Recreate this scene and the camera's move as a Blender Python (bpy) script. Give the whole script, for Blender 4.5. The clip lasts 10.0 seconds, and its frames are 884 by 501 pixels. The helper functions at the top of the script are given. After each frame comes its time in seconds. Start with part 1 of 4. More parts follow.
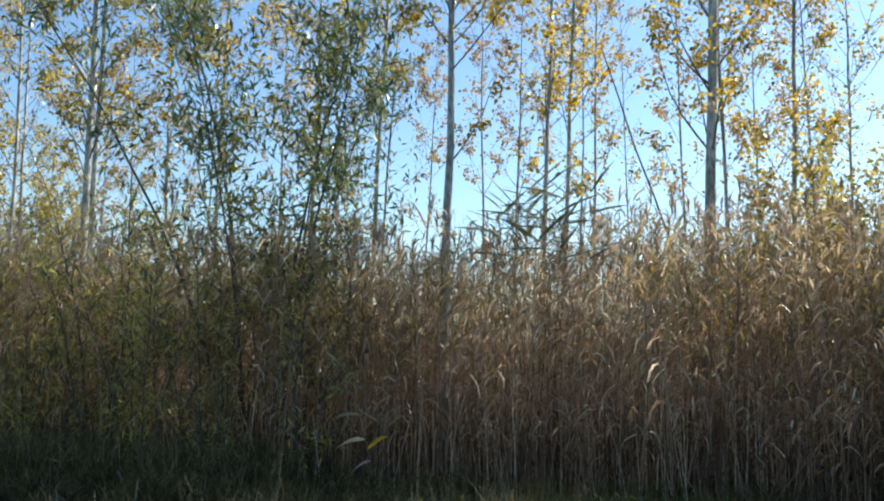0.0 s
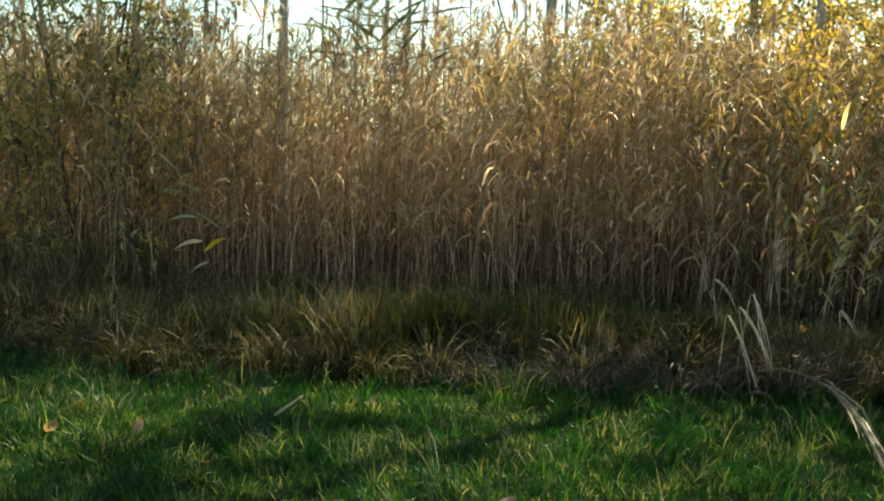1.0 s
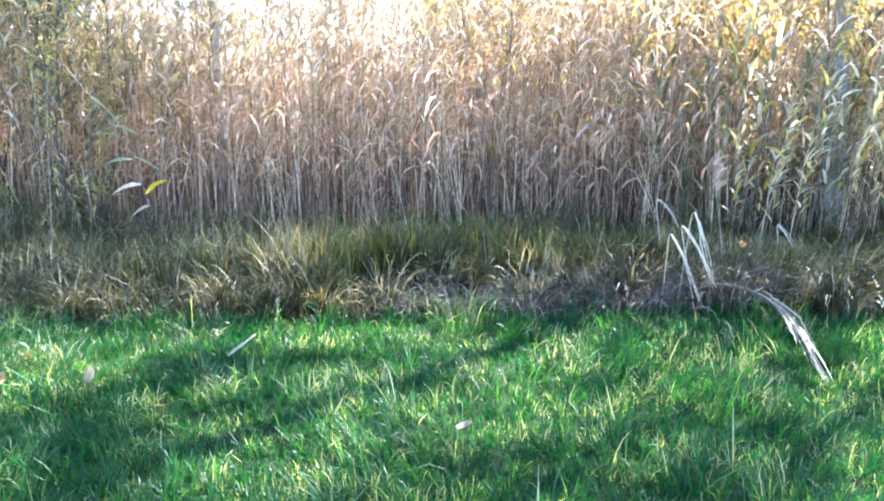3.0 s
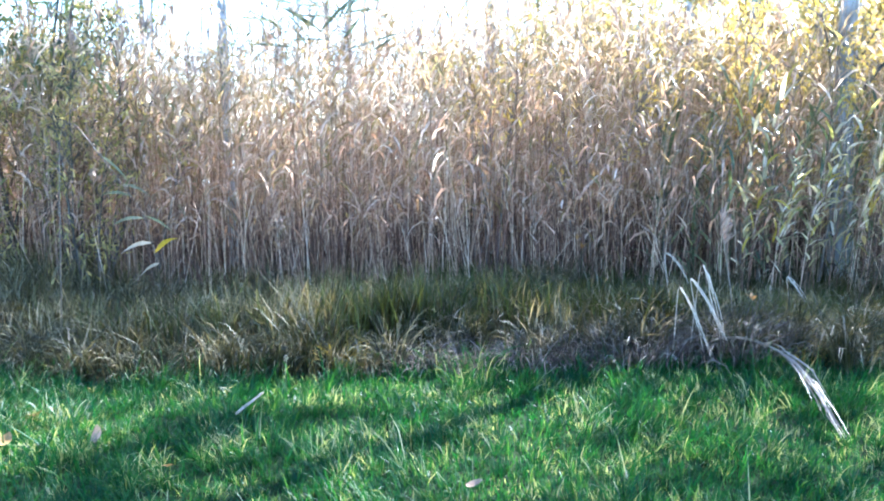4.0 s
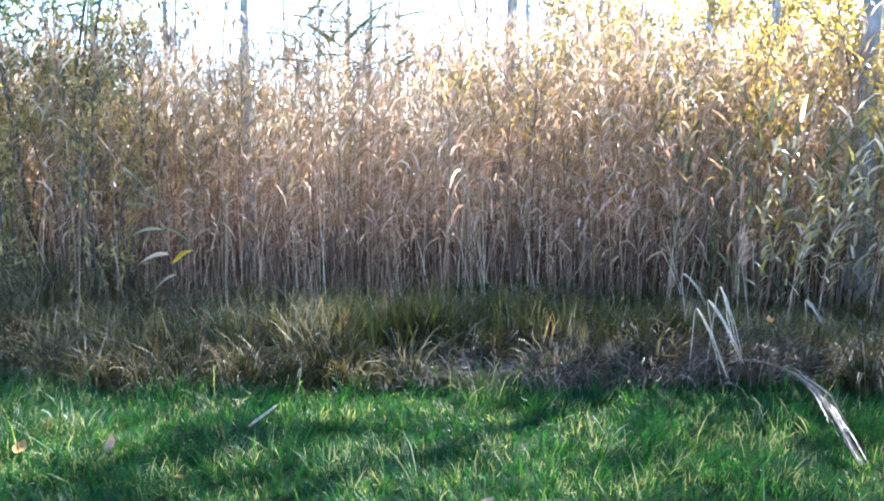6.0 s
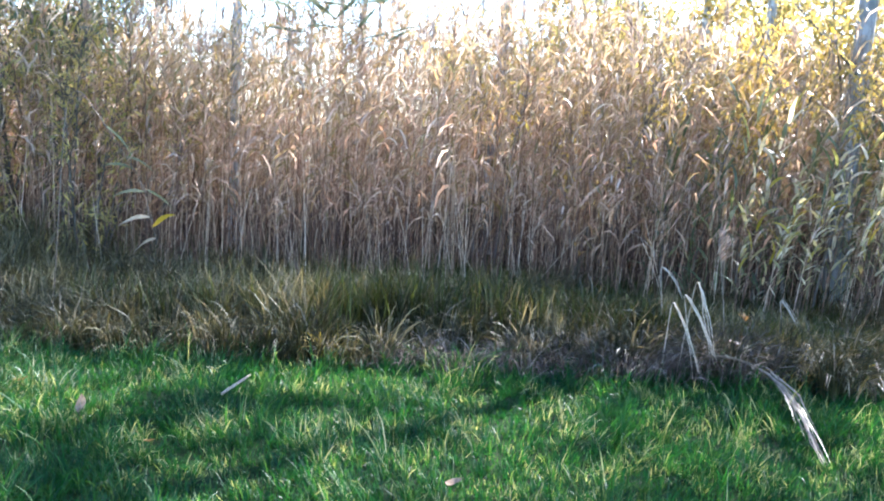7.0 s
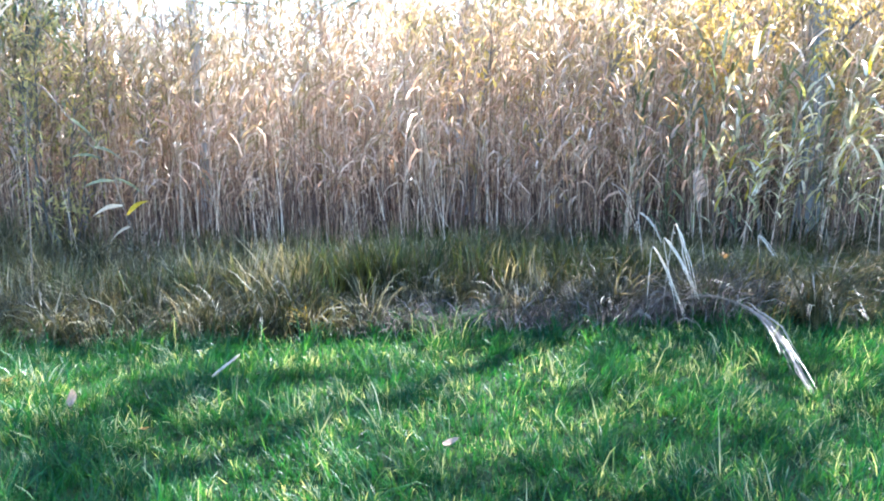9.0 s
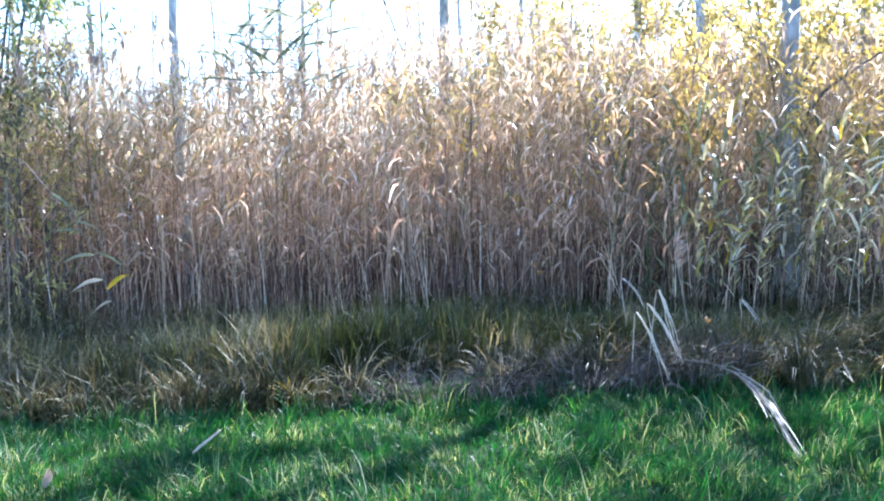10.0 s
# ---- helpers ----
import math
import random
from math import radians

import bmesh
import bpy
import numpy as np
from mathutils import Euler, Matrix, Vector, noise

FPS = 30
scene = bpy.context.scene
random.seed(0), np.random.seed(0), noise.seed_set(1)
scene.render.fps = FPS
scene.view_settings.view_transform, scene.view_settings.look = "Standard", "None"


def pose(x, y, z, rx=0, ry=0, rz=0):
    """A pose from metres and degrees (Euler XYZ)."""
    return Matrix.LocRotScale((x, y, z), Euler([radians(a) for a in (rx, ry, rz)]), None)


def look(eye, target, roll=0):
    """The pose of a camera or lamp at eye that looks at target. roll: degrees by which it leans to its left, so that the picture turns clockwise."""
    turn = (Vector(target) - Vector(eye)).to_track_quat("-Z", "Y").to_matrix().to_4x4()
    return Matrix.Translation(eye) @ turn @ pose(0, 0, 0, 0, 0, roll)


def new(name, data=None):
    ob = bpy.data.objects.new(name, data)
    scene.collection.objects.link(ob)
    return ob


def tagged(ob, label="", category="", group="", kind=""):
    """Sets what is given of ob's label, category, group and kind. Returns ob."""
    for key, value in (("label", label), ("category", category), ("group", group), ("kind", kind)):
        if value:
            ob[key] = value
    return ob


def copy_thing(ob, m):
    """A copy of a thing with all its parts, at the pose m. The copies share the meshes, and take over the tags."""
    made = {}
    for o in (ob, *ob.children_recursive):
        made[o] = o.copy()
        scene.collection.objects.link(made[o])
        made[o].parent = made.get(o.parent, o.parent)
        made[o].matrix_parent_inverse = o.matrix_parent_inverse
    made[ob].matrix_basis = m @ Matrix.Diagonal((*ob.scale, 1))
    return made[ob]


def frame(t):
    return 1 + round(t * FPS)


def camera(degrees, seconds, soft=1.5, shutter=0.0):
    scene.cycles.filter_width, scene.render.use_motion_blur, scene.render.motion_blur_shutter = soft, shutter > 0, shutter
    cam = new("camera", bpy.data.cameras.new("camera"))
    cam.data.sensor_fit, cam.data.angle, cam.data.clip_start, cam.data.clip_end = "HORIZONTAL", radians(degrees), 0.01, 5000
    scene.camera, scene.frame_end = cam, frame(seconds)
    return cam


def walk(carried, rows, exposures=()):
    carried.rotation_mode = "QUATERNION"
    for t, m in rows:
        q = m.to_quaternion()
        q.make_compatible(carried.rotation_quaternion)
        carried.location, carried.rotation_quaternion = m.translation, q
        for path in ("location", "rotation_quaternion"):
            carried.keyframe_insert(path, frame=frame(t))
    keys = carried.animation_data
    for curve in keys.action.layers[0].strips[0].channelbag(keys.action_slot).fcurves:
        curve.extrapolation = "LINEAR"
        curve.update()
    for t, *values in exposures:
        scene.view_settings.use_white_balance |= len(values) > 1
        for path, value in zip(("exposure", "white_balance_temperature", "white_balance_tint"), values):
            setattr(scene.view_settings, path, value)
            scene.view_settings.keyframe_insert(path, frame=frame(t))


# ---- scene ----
cam = camera(55.1, 10.0, soft=2.1)

EYE = (0.0, 0.046, 1.545)                      # held at arm's length by someone who stands still and turns
PATH = [
    (0, (-0.4803, 1.9758, 1.7573), 1.31),
    (0.2, (-0.3349, 2.0063, 1.7571), 0.97),
    (0.3, (-0.3076, 2.0174, 1.6832), 0.77),
    (0.5, (-0.2353, 2.0294, 1.6483), 1.09),
    (0.7, (-0.1644, 2.0387, 1.5002), 2.06),
    (0.8, (-0.1214, 2.0396, 1.4409), 1.85),
    (1, (-0.0994, 2.0292, 1.3058), 2.02),
    (1.2, (-0.1134, 2.0180, 1.2316), 1.80),
    (1.5, (-0.1005, 2.0144, 1.2056), 1.68),
    (1.6, (-0.0869, 2.0120, 1.1880), 1.73),
    (1.7, (0.0175, 2.0180, 1.2120), 1.58),
    (2, (0.1491, 2.0178, 1.2456), 1.20),
    (2.2, (0.0852, 2.0061, 1.1566), 0.54),
    (2.5, (0.0339, 2.0039, 1.1381), 0.06),
    (2.7, (0.0310, 2.0020, 1.1245), 0.00),
    (3.8, (0.0113, 2.0273, 1.2723), -0.41),
    (4, (0.0096, 2.0279, 1.2771), -0.67),
    (4.5, (0.0030, 2.0306, 1.2976), -0.67),
    (5, (-0.0010, 2.0350, 1.3360), 0.00),
    (5.5, (0.0008, 2.0350, 1.3352), -0.01),
    (5.7, (-0.0154, 2.0335, 1.3222), -0.15),
    (6.8, (-0.0255, 2.0316, 1.3070), 2.35),
    (7, (0.0160, 2.0269, 1.2700), 3.80),
    (7.2, (0.0443, 2.0332, 1.3232), 3.40),
    (7.5, (0.0238, 2.0290, 1.2855), 3.53),
    (7.8, (-0.0451, 2.0224, 1.2421), 3.16),
    (8, (-0.0693, 2.0297, 1.2997), 2.80),
    (8.3, (-0.0664, 2.0309, 1.3087), 2.53),
    (8.5, (-0.0102, 2.0203, 1.2253), 2.27),
    (8.8, (0.0213, 2.0114, 1.1750), -0.01),
    (9, (0.0667, 2.0123, 1.1856), -0.83),
    (9.2, (0.0885, 2.0178, 1.2220), -1.71),
    (9.5, (0.0881, 2.0355, 1.3602), -1.01),
    (9.7, (0.1193, 2.0334, 1.3552), -0.38),
    (10, (0.1106, 2.0330, 1.3458), -1.56),
]
EXPOSURES = [
    (0, 0.88, 5700, 3), (0.25, 0.66, 5900, 3), (0.5, 0.57, 6100, 5), (0.7, 0.42, 6400, 5), (1, 1.45, 8400, -6), (1.2, 2.45, 7800, -7), (1.5, 3.17, 6600, 5),
    (1.8, 3.46, 5550, 10), (2, 3.58, 5630, 14), (2.5, 3.81, 5300, 14), (2.8, 3.81, 5300, 14), (4, 3.38, 4880, 12), (4.5, 3.16, 4880, 14),
    (5, 3.11, 4980, 16), (5.5, 3.01, 5220, 18), (7, 3.01, 5320, 16), (7.6, 3.16, 5320, 16), (8.3, 3.16, 5220, 16), (8.7, 3.48, 5170, 16),
    (9.1, 3.63, 5170, 14), (9.5, 3.51, 5070, 16), (10, 3.01, 4920, 16),
]
walk(cam, [(t, look(EYE, target, roll)) for t, target, roll in PATH], EXPOSURES)

# ---- world, sun ----
SUN_ELEVATION, SUN_AZIMUTH = 36.0, 46.0      # degrees; azimuth to the right of straight ahead (+y)

world = bpy.data.worlds.new("sky")
scene.world = world
world.use_nodes = True
wn = world.node_tree.nodes
sky = wn.new("ShaderNodeTexSky")
sky.sky_type = "NISHITA"
sky.sun_disc = False
sky.sun_elevation = radians(SUN_ELEVATION)
sky.sun_rotation = radians(SUN_AZIMUTH)
sky.air_density, sky.dust_density, sky.ozone_density = 1.1, 0.6, 2.0
wn["Background"].inputs["Strength"].default_value = 0.105
world.node_tree.links.new(sky.outputs["Color"], wn["Background"].inputs["Color"])

sun_dir = Vector((math.sin(radians(SUN_AZIMUTH)) * math.cos(radians(SUN_ELEVATION)),
                  math.cos(radians(SUN_AZIMUTH)) * math.cos(radians(SUN_ELEVATION)),
                  math.sin(radians(SUN_ELEVATION))))
sun = new("sun", bpy.data.lights.new("sun", "SUN"))
sun.data.energy, sun.data.angle, sun.data.color = 5.0, radians(0.8), (1.0, 0.91, 0.76)
sun.matrix_world = look(sun_dir * 40, (0, 0, 0))

# ---- materials ----


def ramp_stops(node, stops):
    """Fill a colour ramp with (position, colour) stops."""
    els = node.color_ramp.elements
    while len(els) < len(stops):
        els.new(0.5)
    for el, (p, c) in zip(els, stops):
        el.position, el.color = p, (*c, 1)


def plant(name, stops, rough=0.5, trans=0.4, vein=0.25, scale=40.0, spec=0.4, tint=(1.0, 1.0, 1.0), patch=0.0, patch_scale=1.3, spread=1.0):
    """Thin vegetation: a colour by piece, mottled, that lets some light through."""
    m = bpy.data.materials.new(name)
    m.use_nodes = True
    n, l = m.node_tree.nodes, m.node_tree.links
    geo, info = n.new("ShaderNodeNewGeometry"), n.new("ShaderNodeObjectInfo")
    add = n.new("ShaderNodeMath")
    add.operation = "ADD"
    l.new(geo.outputs["Random Per Island"], add.inputs[0])
    l.new(info.outputs["Random"], add.inputs[1])
    wrap = n.new("ShaderNodeMath")
    wrap.operation = "FRACT"
    l.new(add.outputs[0], wrap.inputs[0])
    ramp = n.new("ShaderNodeValToRGB")
    ramp_stops(ramp, stops)
    even = n.new("ShaderNodeMapRange")
    even.inputs["To Min"].default_value, even.inputs["To Max"].default_value = 0.5 - spread / 2, 0.5 + spread / 2
    l.new(wrap.outputs[0], even.inputs["Value"])
    last = even.outputs["Result"]
    coord = n.new("ShaderNodeTexCoord")
    if patch > 0:
        big = n.new("ShaderNodeTexNoise")
        big.inputs["Scale"].default_value = patch_scale
        big.inputs["Detail"].default_value = 3.0
        l.new(coord.outputs["Object"], big.inputs["Vector"])
        blend = n.new("ShaderNodeMapRange")
        for key, value in (("From Min", 0.3), ("From Max", 0.7), ("To Min", -patch), ("To Max", patch)):
            blend.inputs[key].default_value = value
        l.new(big.outputs["Fac"], blend.inputs["Value"])
        shift = n.new("ShaderNodeMath")
        shift.operation = "ADD"
        shift.use_clamp = True
        l.new(last, shift.inputs[0])
        l.new(blend.outputs["Result"], shift.inputs[1])
        last = shift.outputs[0]
    l.new(last, ramp.inputs["Fac"])
    fine = n.new("ShaderNodeTexNoise")
    fine.inputs["Scale"].default_value, fine.inputs["Detail"].default_value = scale, 4.0
    l.new(coord.outputs["Object"], fine.inputs["Vector"])
    span = n.new("ShaderNodeMapRange")
    span.inputs["From Min"].default_value, span.inputs["From Max"].default_value = 0.3, 0.7
    span.inputs["To Min"].default_value, span.inputs["To Max"].default_value = 1 - vein, 1 + vein
    l.new(fine.outputs["Fac"], span.inputs["Value"])
    mix = n.new("ShaderNodeVectorMath")
    mix.operation = "SCALE"
    l.new(ramp.outputs["Color"], mix.inputs[0])
    l.new(span.outputs["Result"], mix.inputs["Scale"])
    bsdf, out = n["Principled BSDF"], n["Material Output"]
    l.new(mix.outputs["Vector"], bsdf.inputs["Base Color"])
    bsdf.inputs["Roughness"].default_value = rough
    bsdf.inputs["Specular IOR Level"].default_value = spec
    if trans > 0:
        thin = n.new("ShaderNodeBsdfTranslucent")
        warm = n.new("ShaderNodeVectorMath")
        warm.operation = "MULTIPLY"
        warm.inputs[1].default_value = tint
        l.new(mix.outputs["Vector"], warm.inputs[0])
        l.new(warm.outputs["Vector"], thin.inputs["Color"])
        join = n.new("ShaderNodeMixShader")
        join.inputs["Fac"].default_value = trans
        l.new(bsdf.outputs["BSDF"], join.inputs[1])
        l.new(thin.outputs["BSDF"], join.inputs[2])
        l.new(join.outputs["Shader"], out.inputs["Surface"])
    return m


def bark(name, pale, dark, scale=9.0, bump=0.4):
    """Bark: pale skin with dark cracks, scars and green-grey stains."""
    m = bpy.data.materials.new(name)
    m.use_nodes = True
    n, l = m.node_tree.nodes, m.node_tree.links
    coord, stretch = n.new("ShaderNodeTexCoord"), n.new("ShaderNodeMapping")
    stretch.inputs["Scale"].default_value = (1.0, 1.0, 0.35)
    l.new(coord.outputs["Object"], stretch.inputs["Vector"])
    crack = n.new("ShaderNodeTexNoise")
    crack.inputs["Scale"].default_value, crack.inputs["Detail"].default_value = scale * 3, 6.0
    l.new(stretch.outputs["Vector"], crack.inputs["Vector"])
    stain = n.new("ShaderNodeTexNoise")
    stain.inputs["Scale"].default_value, stain.inputs["Detail"].default_value = 2.2, 3.0
    l.new(coord.outputs["Object"], stain.inputs["Vector"])
    ramp = n.new("ShaderNodeValToRGB")
    ramp_stops(ramp, [(0.36, dark), (0.5, tuple(0.5 * (a + b) for a, b in zip(pale, dark))), (0.6, pale)])
    l.new(crack.outputs["Fac"], ramp.inputs["Fac"])
    tone = n.new("ShaderNodeValToRGB")
    ramp_stops(tone, [(0.35, (0.55, 0.56, 0.5)), (0.6, (1.0, 1.0, 1.0))])
    l.new(stain.outputs["Fac"], tone.inputs["Fac"])
    mix = n.new("ShaderNodeVectorMath")
    mix.operation = "MULTIPLY"
    l.new(ramp.outputs["Color"], mix.inputs[0])
    l.new(tone.outputs["Color"], mix.inputs[1])
    bsdf = n["Principled BSDF"]
    l.new(mix.outputs["Vector"], bsdf.inputs["Base Color"])
    bsdf.inputs["Roughness"].default_value = 0.75
    relief = n.new("ShaderNodeBump")
    relief.inputs["Strength"].default_value, relief.inputs["Distance"].default_value = bump, 0.01
    l.new(crack.outputs["Fac"], relief.inputs["Height"])
    l.new(relief.outputs["Normal"], bsdf.inputs["Normal"])
    return m


def soil(name):
    m = bpy.data.materials.new(name)
    m.use_nodes = True
    n, l = m.node_tree.nodes, m.node_tree.links
    coord = n.new("ShaderNodeTexCoord")
    big, fine = n.new("ShaderNodeTexNoise"), n.new("ShaderNodeTexNoise")
    big.inputs["Scale"].default_value, big.inputs["Detail"].default_value = 0.7, 5.0
    fine.inputs["Scale"].default_value, fine.inputs["Detail"].default_value = 35.0, 6.0
    for t in (big, fine):
        l.new(coord.outputs["Object"], t.inputs["Vector"])
    ramp, grain = n.new("ShaderNodeValToRGB"), n.new("ShaderNodeValToRGB")
    ramp_stops(ramp, [(0.35, (0.012, 0.028, 0.008)), (0.6, (0.018, 0.033, 0.009)), (0.78, (0.026, 0.025, 0.012))])
    ramp_stops(grain, [(0.3, (0.5, 0.5, 0.5)), (0.7, (1.2, 1.2, 1.2))])
    l.new(big.outputs["Fac"], ramp.inputs["Fac"])
    l.new(fine.outputs["Fac"], grain.inputs["Fac"])
    mix = n.new("ShaderNodeVectorMath")
    mix.operation = "MULTIPLY"
    l.new(ramp.outputs["Color"], mix.inputs[0])
    l.new(grain.outputs["Color"], mix.inputs[1])
    bsdf = n["Principled BSDF"]
    l.new(mix.outputs["Vector"], bsdf.inputs["Base Color"])
    bsdf.inputs["Roughness"].default_value = 0.95
    bsdf.inputs["Specular IOR Level"].default_value = 0.1
    relief = n.new("ShaderNodeBump")
    relief.inputs["Strength"].default_value, relief.inputs["Distance"].default_value = 0.8, 0.02
    l.new(fine.outputs["Fac"], relief.inputs["Height"])
    l.new(relief.outputs["Normal"], bsdf.inputs["Normal"])
    return m


M_SOIL = soil("soil")
# the two palest stops paint bright highlights onto some of the blades
M_GRASS = plant("lawn_grass", [(0.0, (0.005, 0.035, 0.012)), (0.45, (0.0125, 0.068, 0.018)), (0.78, (0.031, 0.099, 0.022)),
                               (0.9, (0.09, 0.138, 0.05)), (1.0, (0.26, 0.28, 0.17))], 0.42, 0.52, 0.2, 60, 0.25, (1.45, 1.32, 0.55), 0.3, 3.2)
# withered grass, its colour darkened for the shade under the bank's overhang
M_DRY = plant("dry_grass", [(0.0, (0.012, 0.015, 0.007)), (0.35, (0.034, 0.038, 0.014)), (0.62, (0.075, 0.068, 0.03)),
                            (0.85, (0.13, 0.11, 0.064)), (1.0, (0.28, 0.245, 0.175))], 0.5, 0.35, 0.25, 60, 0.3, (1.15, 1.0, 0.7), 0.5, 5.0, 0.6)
M_BANK = plant("bank_grass", [(0.0, (0.018, 0.022, 0.006)), (0.35, (0.046, 0.058, 0.014)), (0.62, (0.082, 0.092, 0.024)),
                              (0.82, (0.14, 0.115, 0.05)), (1.0, (0.3, 0.25, 0.14))], 0.5, 0.35, 0.25, 60, 0.2, (1.15, 1.05, 0.65), 0.55, 2.4, 0.5)
# green leaf with the shade by the trunk put into its colour
M_SHADE_LEAF = plant("shade_green_leaf", [(0.0, (0.06, 0.085, 0.045)), (0.7, (0.14, 0.16, 0.075)), (1.0, (0.3, 0.29, 0.16))], 0.4, 0.4, 0.15, 40, 0.4, (1.1, 1.1, 0.65))
M_REED_LEAF = plant("reed_leaf", [(0.0, (0.2, 0.17, 0.07)), (0.2, (0.37, 0.27, 0.145)), (0.5, (0.45, 0.295, 0.2)),
                                  (0.72, (0.52, 0.39, 0.285)), (0.92, (0.7, 0.6, 0.48))], 0.42, 0.5, 0.2, 50, 0.35, (1.12, 0.97, 0.84), 0.15)
M_REED_TOP = plant("upper_reed_leaf", [(0.0, (0.19, 0.18, 0.075)), (0.25, (0.35, 0.275, 0.135)), (0.55, (0.46, 0.345, 0.205)),
                                       (0.78, (0.54, 0.43, 0.3)), (0.94, (0.7, 0.61, 0.48))], 0.42, 0.52, 0.2, 50, 0.35, (1.12, 0.98, 0.82), 0.2, 0.9)
M_REED_STEM = plant("reed_stem", [(0.0, (0.09, 0.052, 0.034)), (0.5, (0.24, 0.148, 0.095)), (0.78, (0.45, 0.31, 0.2)), (0.92, (0.66, 0.5, 0.34)), (1.0, (0.8, 0.66, 0.48))], 0.4, 0.2, 0.25, 30, 0.2)
M_PLUME = plant("reed_plume", [(0.0, (0.26, 0.2, 0.16)), (1.0, (0.5, 0.42, 0.35))], 0.7, 0.5, 0.2, 80, 0.2, (1.1, 1.0, 0.85))
M_GREEN_LEAF = plant("green_reed_leaf", [(0.0, (0.16, 0.165, 0.06)), (0.3, (0.34, 0.31, 0.15)), (0.6, (0.54, 0.47, 0.3)), (1.0, (0.76, 0.7, 0.55))],
                     0.4, 0.5, 0.15, 40, 0.35, (1.12, 1.04, 0.6))
M_SEDGE_LEAF = plant("dark_reed_leaf", [(0.0, (0.17, 0.18, 0.06)), (0.6, (0.36, 0.32, 0.12)), (1.0, (0.56, 0.47, 0.22))], 0.35, 0.5, 0.15, 40, 0.5, (1.1, 1.1, 0.5))
# dead reed colour taken down to carry the gloom inside the stand
M_SHADED_LITTER = plant("shaded_litter", [(0.0, (0.045, 0.029, 0.024)), (1.0, (0.15, 0.1, 0.08))], 0.7, 0.25, 0.25, 40, 0.15)
M_FLUFF = plant("mauve_fluff", [(0.0, (0.05, 0.04, 0.031)), (0.75, (0.124, 0.099, 0.081)), (1.0, (0.31, 0.267, 0.223))], 0.7, 0.35, 0.2, 60, 0.2)
M_GREY_LEAF = plant("grey_green_leaf", [(0.0, (0.15, 0.17, 0.1)), (1.0, (0.29, 0.3, 0.19))], 0.4, 0.4, 0.15, 40, 0.4)
M_YELLOW_LEAF = plant("yellow_reed_leaf", [(0.0, (0.35, 0.275, 0.024)), (1.0, (0.44, 0.345, 0.06))], 0.4, 0.45, 0.2, 40, 0.5, (1.1, 1.0, 0.5))
M_OCHRE = plant("ochre_grass", [(0.0, (0.1, 0.09, 0.02)), (0.6, (0.24, 0.18, 0.03)), (1.0, (0.4, 0.29, 0.06))], 0.45, 0.4, 0.2, 40, 0.4, (1.1, 1.0, 0.5))
M_HAY = plant("olive_straw", [(0.0, (0.042, 0.042, 0.015)), (0.5, (0.12, 0.106, 0.042)), (0.85, (0.235, 0.2, 0.1)), (1.0, (0.42, 0.36, 0.22))], 0.5, 0.35, 0.2, 60, 0.3, (1.12, 1.0, 0.7))
M_STRAW = plant("bleached_straw", [(0.0, (0.376, 0.312, 0.224)), (1.0, (0.504, 0.432, 0.328))], 0.45, 0.2, 0.2, 35, 0.5)
M_POPLAR_LEAF = plant("poplar_leaf", [(0.0, (0.12, 0.14, 0.04)), (0.3, (0.32, 0.27, 0.07)), (0.6, (0.58, 0.43, 0.1)),
                                      (1.0, (0.7, 0.56, 0.2))], 0.35, 0.6, 0.15, 30, 0.5, (1.2, 1.0, 0.45), 0.2)
M_PALE_LEAF = plant("pale_leaf", [(0.0, (0.3, 0.22, 0.12)), (0.5, (0.42, 0.3, 0.16)), (1.0, (0.5, 0.36, 0.1))], 0.5, 0.5, 0.15, 30, 0.4, (1.2, 1.0, 0.6))
M_WILLOW_LEAF = plant("willow_leaf", [(0.0, (0.18, 0.19, 0.07)), (0.4, (0.37, 0.34, 0.13)), (0.75, (0.58, 0.49, 0.19)), (1.0, (0.7, 0.56, 0.22))],
                      0.32, 0.58, 0.15, 30, 0.5, (1.12, 1.05, 0.62), 0.15)
M_WILLOW_DARK = plant("dark_willow_leaf", [(0.0, (0.05, 0.085, 0.05)), (0.5, (0.14, 0.17, 0.08)), (0.85, (0.28, 0.26, 0.1)), (1.0, (0.42, 0.3, 0.09))],
                      0.32, 0.45, 0.15, 30, 0.5, (1.1, 1.12, 0.6), 0.15)
M_SHRUB_LEAF = plant("shrub_leaf", [(0.0, (0.23, 0.24, 0.1)), (0.5, (0.43, 0.37, 0.16)), (1.0, (0.6, 0.49, 0.22))], 0.36, 0.6, 0.15, 30, 0.45, (1.12, 1.0, 0.62), 0.25)
M_SAPLING_LEAF = plant("sapling_leaf", [(0.0, (0.32, 0.27, 0.09)), (0.5, (0.54, 0.4, 0.11)), (1.0, (0.66, 0.5, 0.18))], 0.4, 0.5, 0.15, 30, 0.3, (1.1, 1.0, 0.6))
M_ORANGE_LEAF = plant("fallen_leaf", [(0.0, (0.238, 0.126, 0.042)), (1.0, (0.294, 0.189, 0.063))], 0.55, 0.3, 0.3, 60, 0.4)
M_TAN_LEAF = plant("fallen_tan_leaf", [(0.0, (0.256, 0.16, 0.096)), (1.0, (0.32, 0.216, 0.136))], 0.6, 0.25, 0.3, 60, 0.4)
M_GREY_STRAW = plant("grey_straw", [(0.0, (0.11, 0.088, 0.062)), (1.0, (0.28, 0.23, 0.17))], 0.5, 0.2, 0.3, 35, 0.4)
# poplar bark raised in tone for the sunlit look of the slender trunks
M_BARK = bark("poplar_bark", (0.56, 0.55, 0.52), (0.28, 0.27, 0.25))
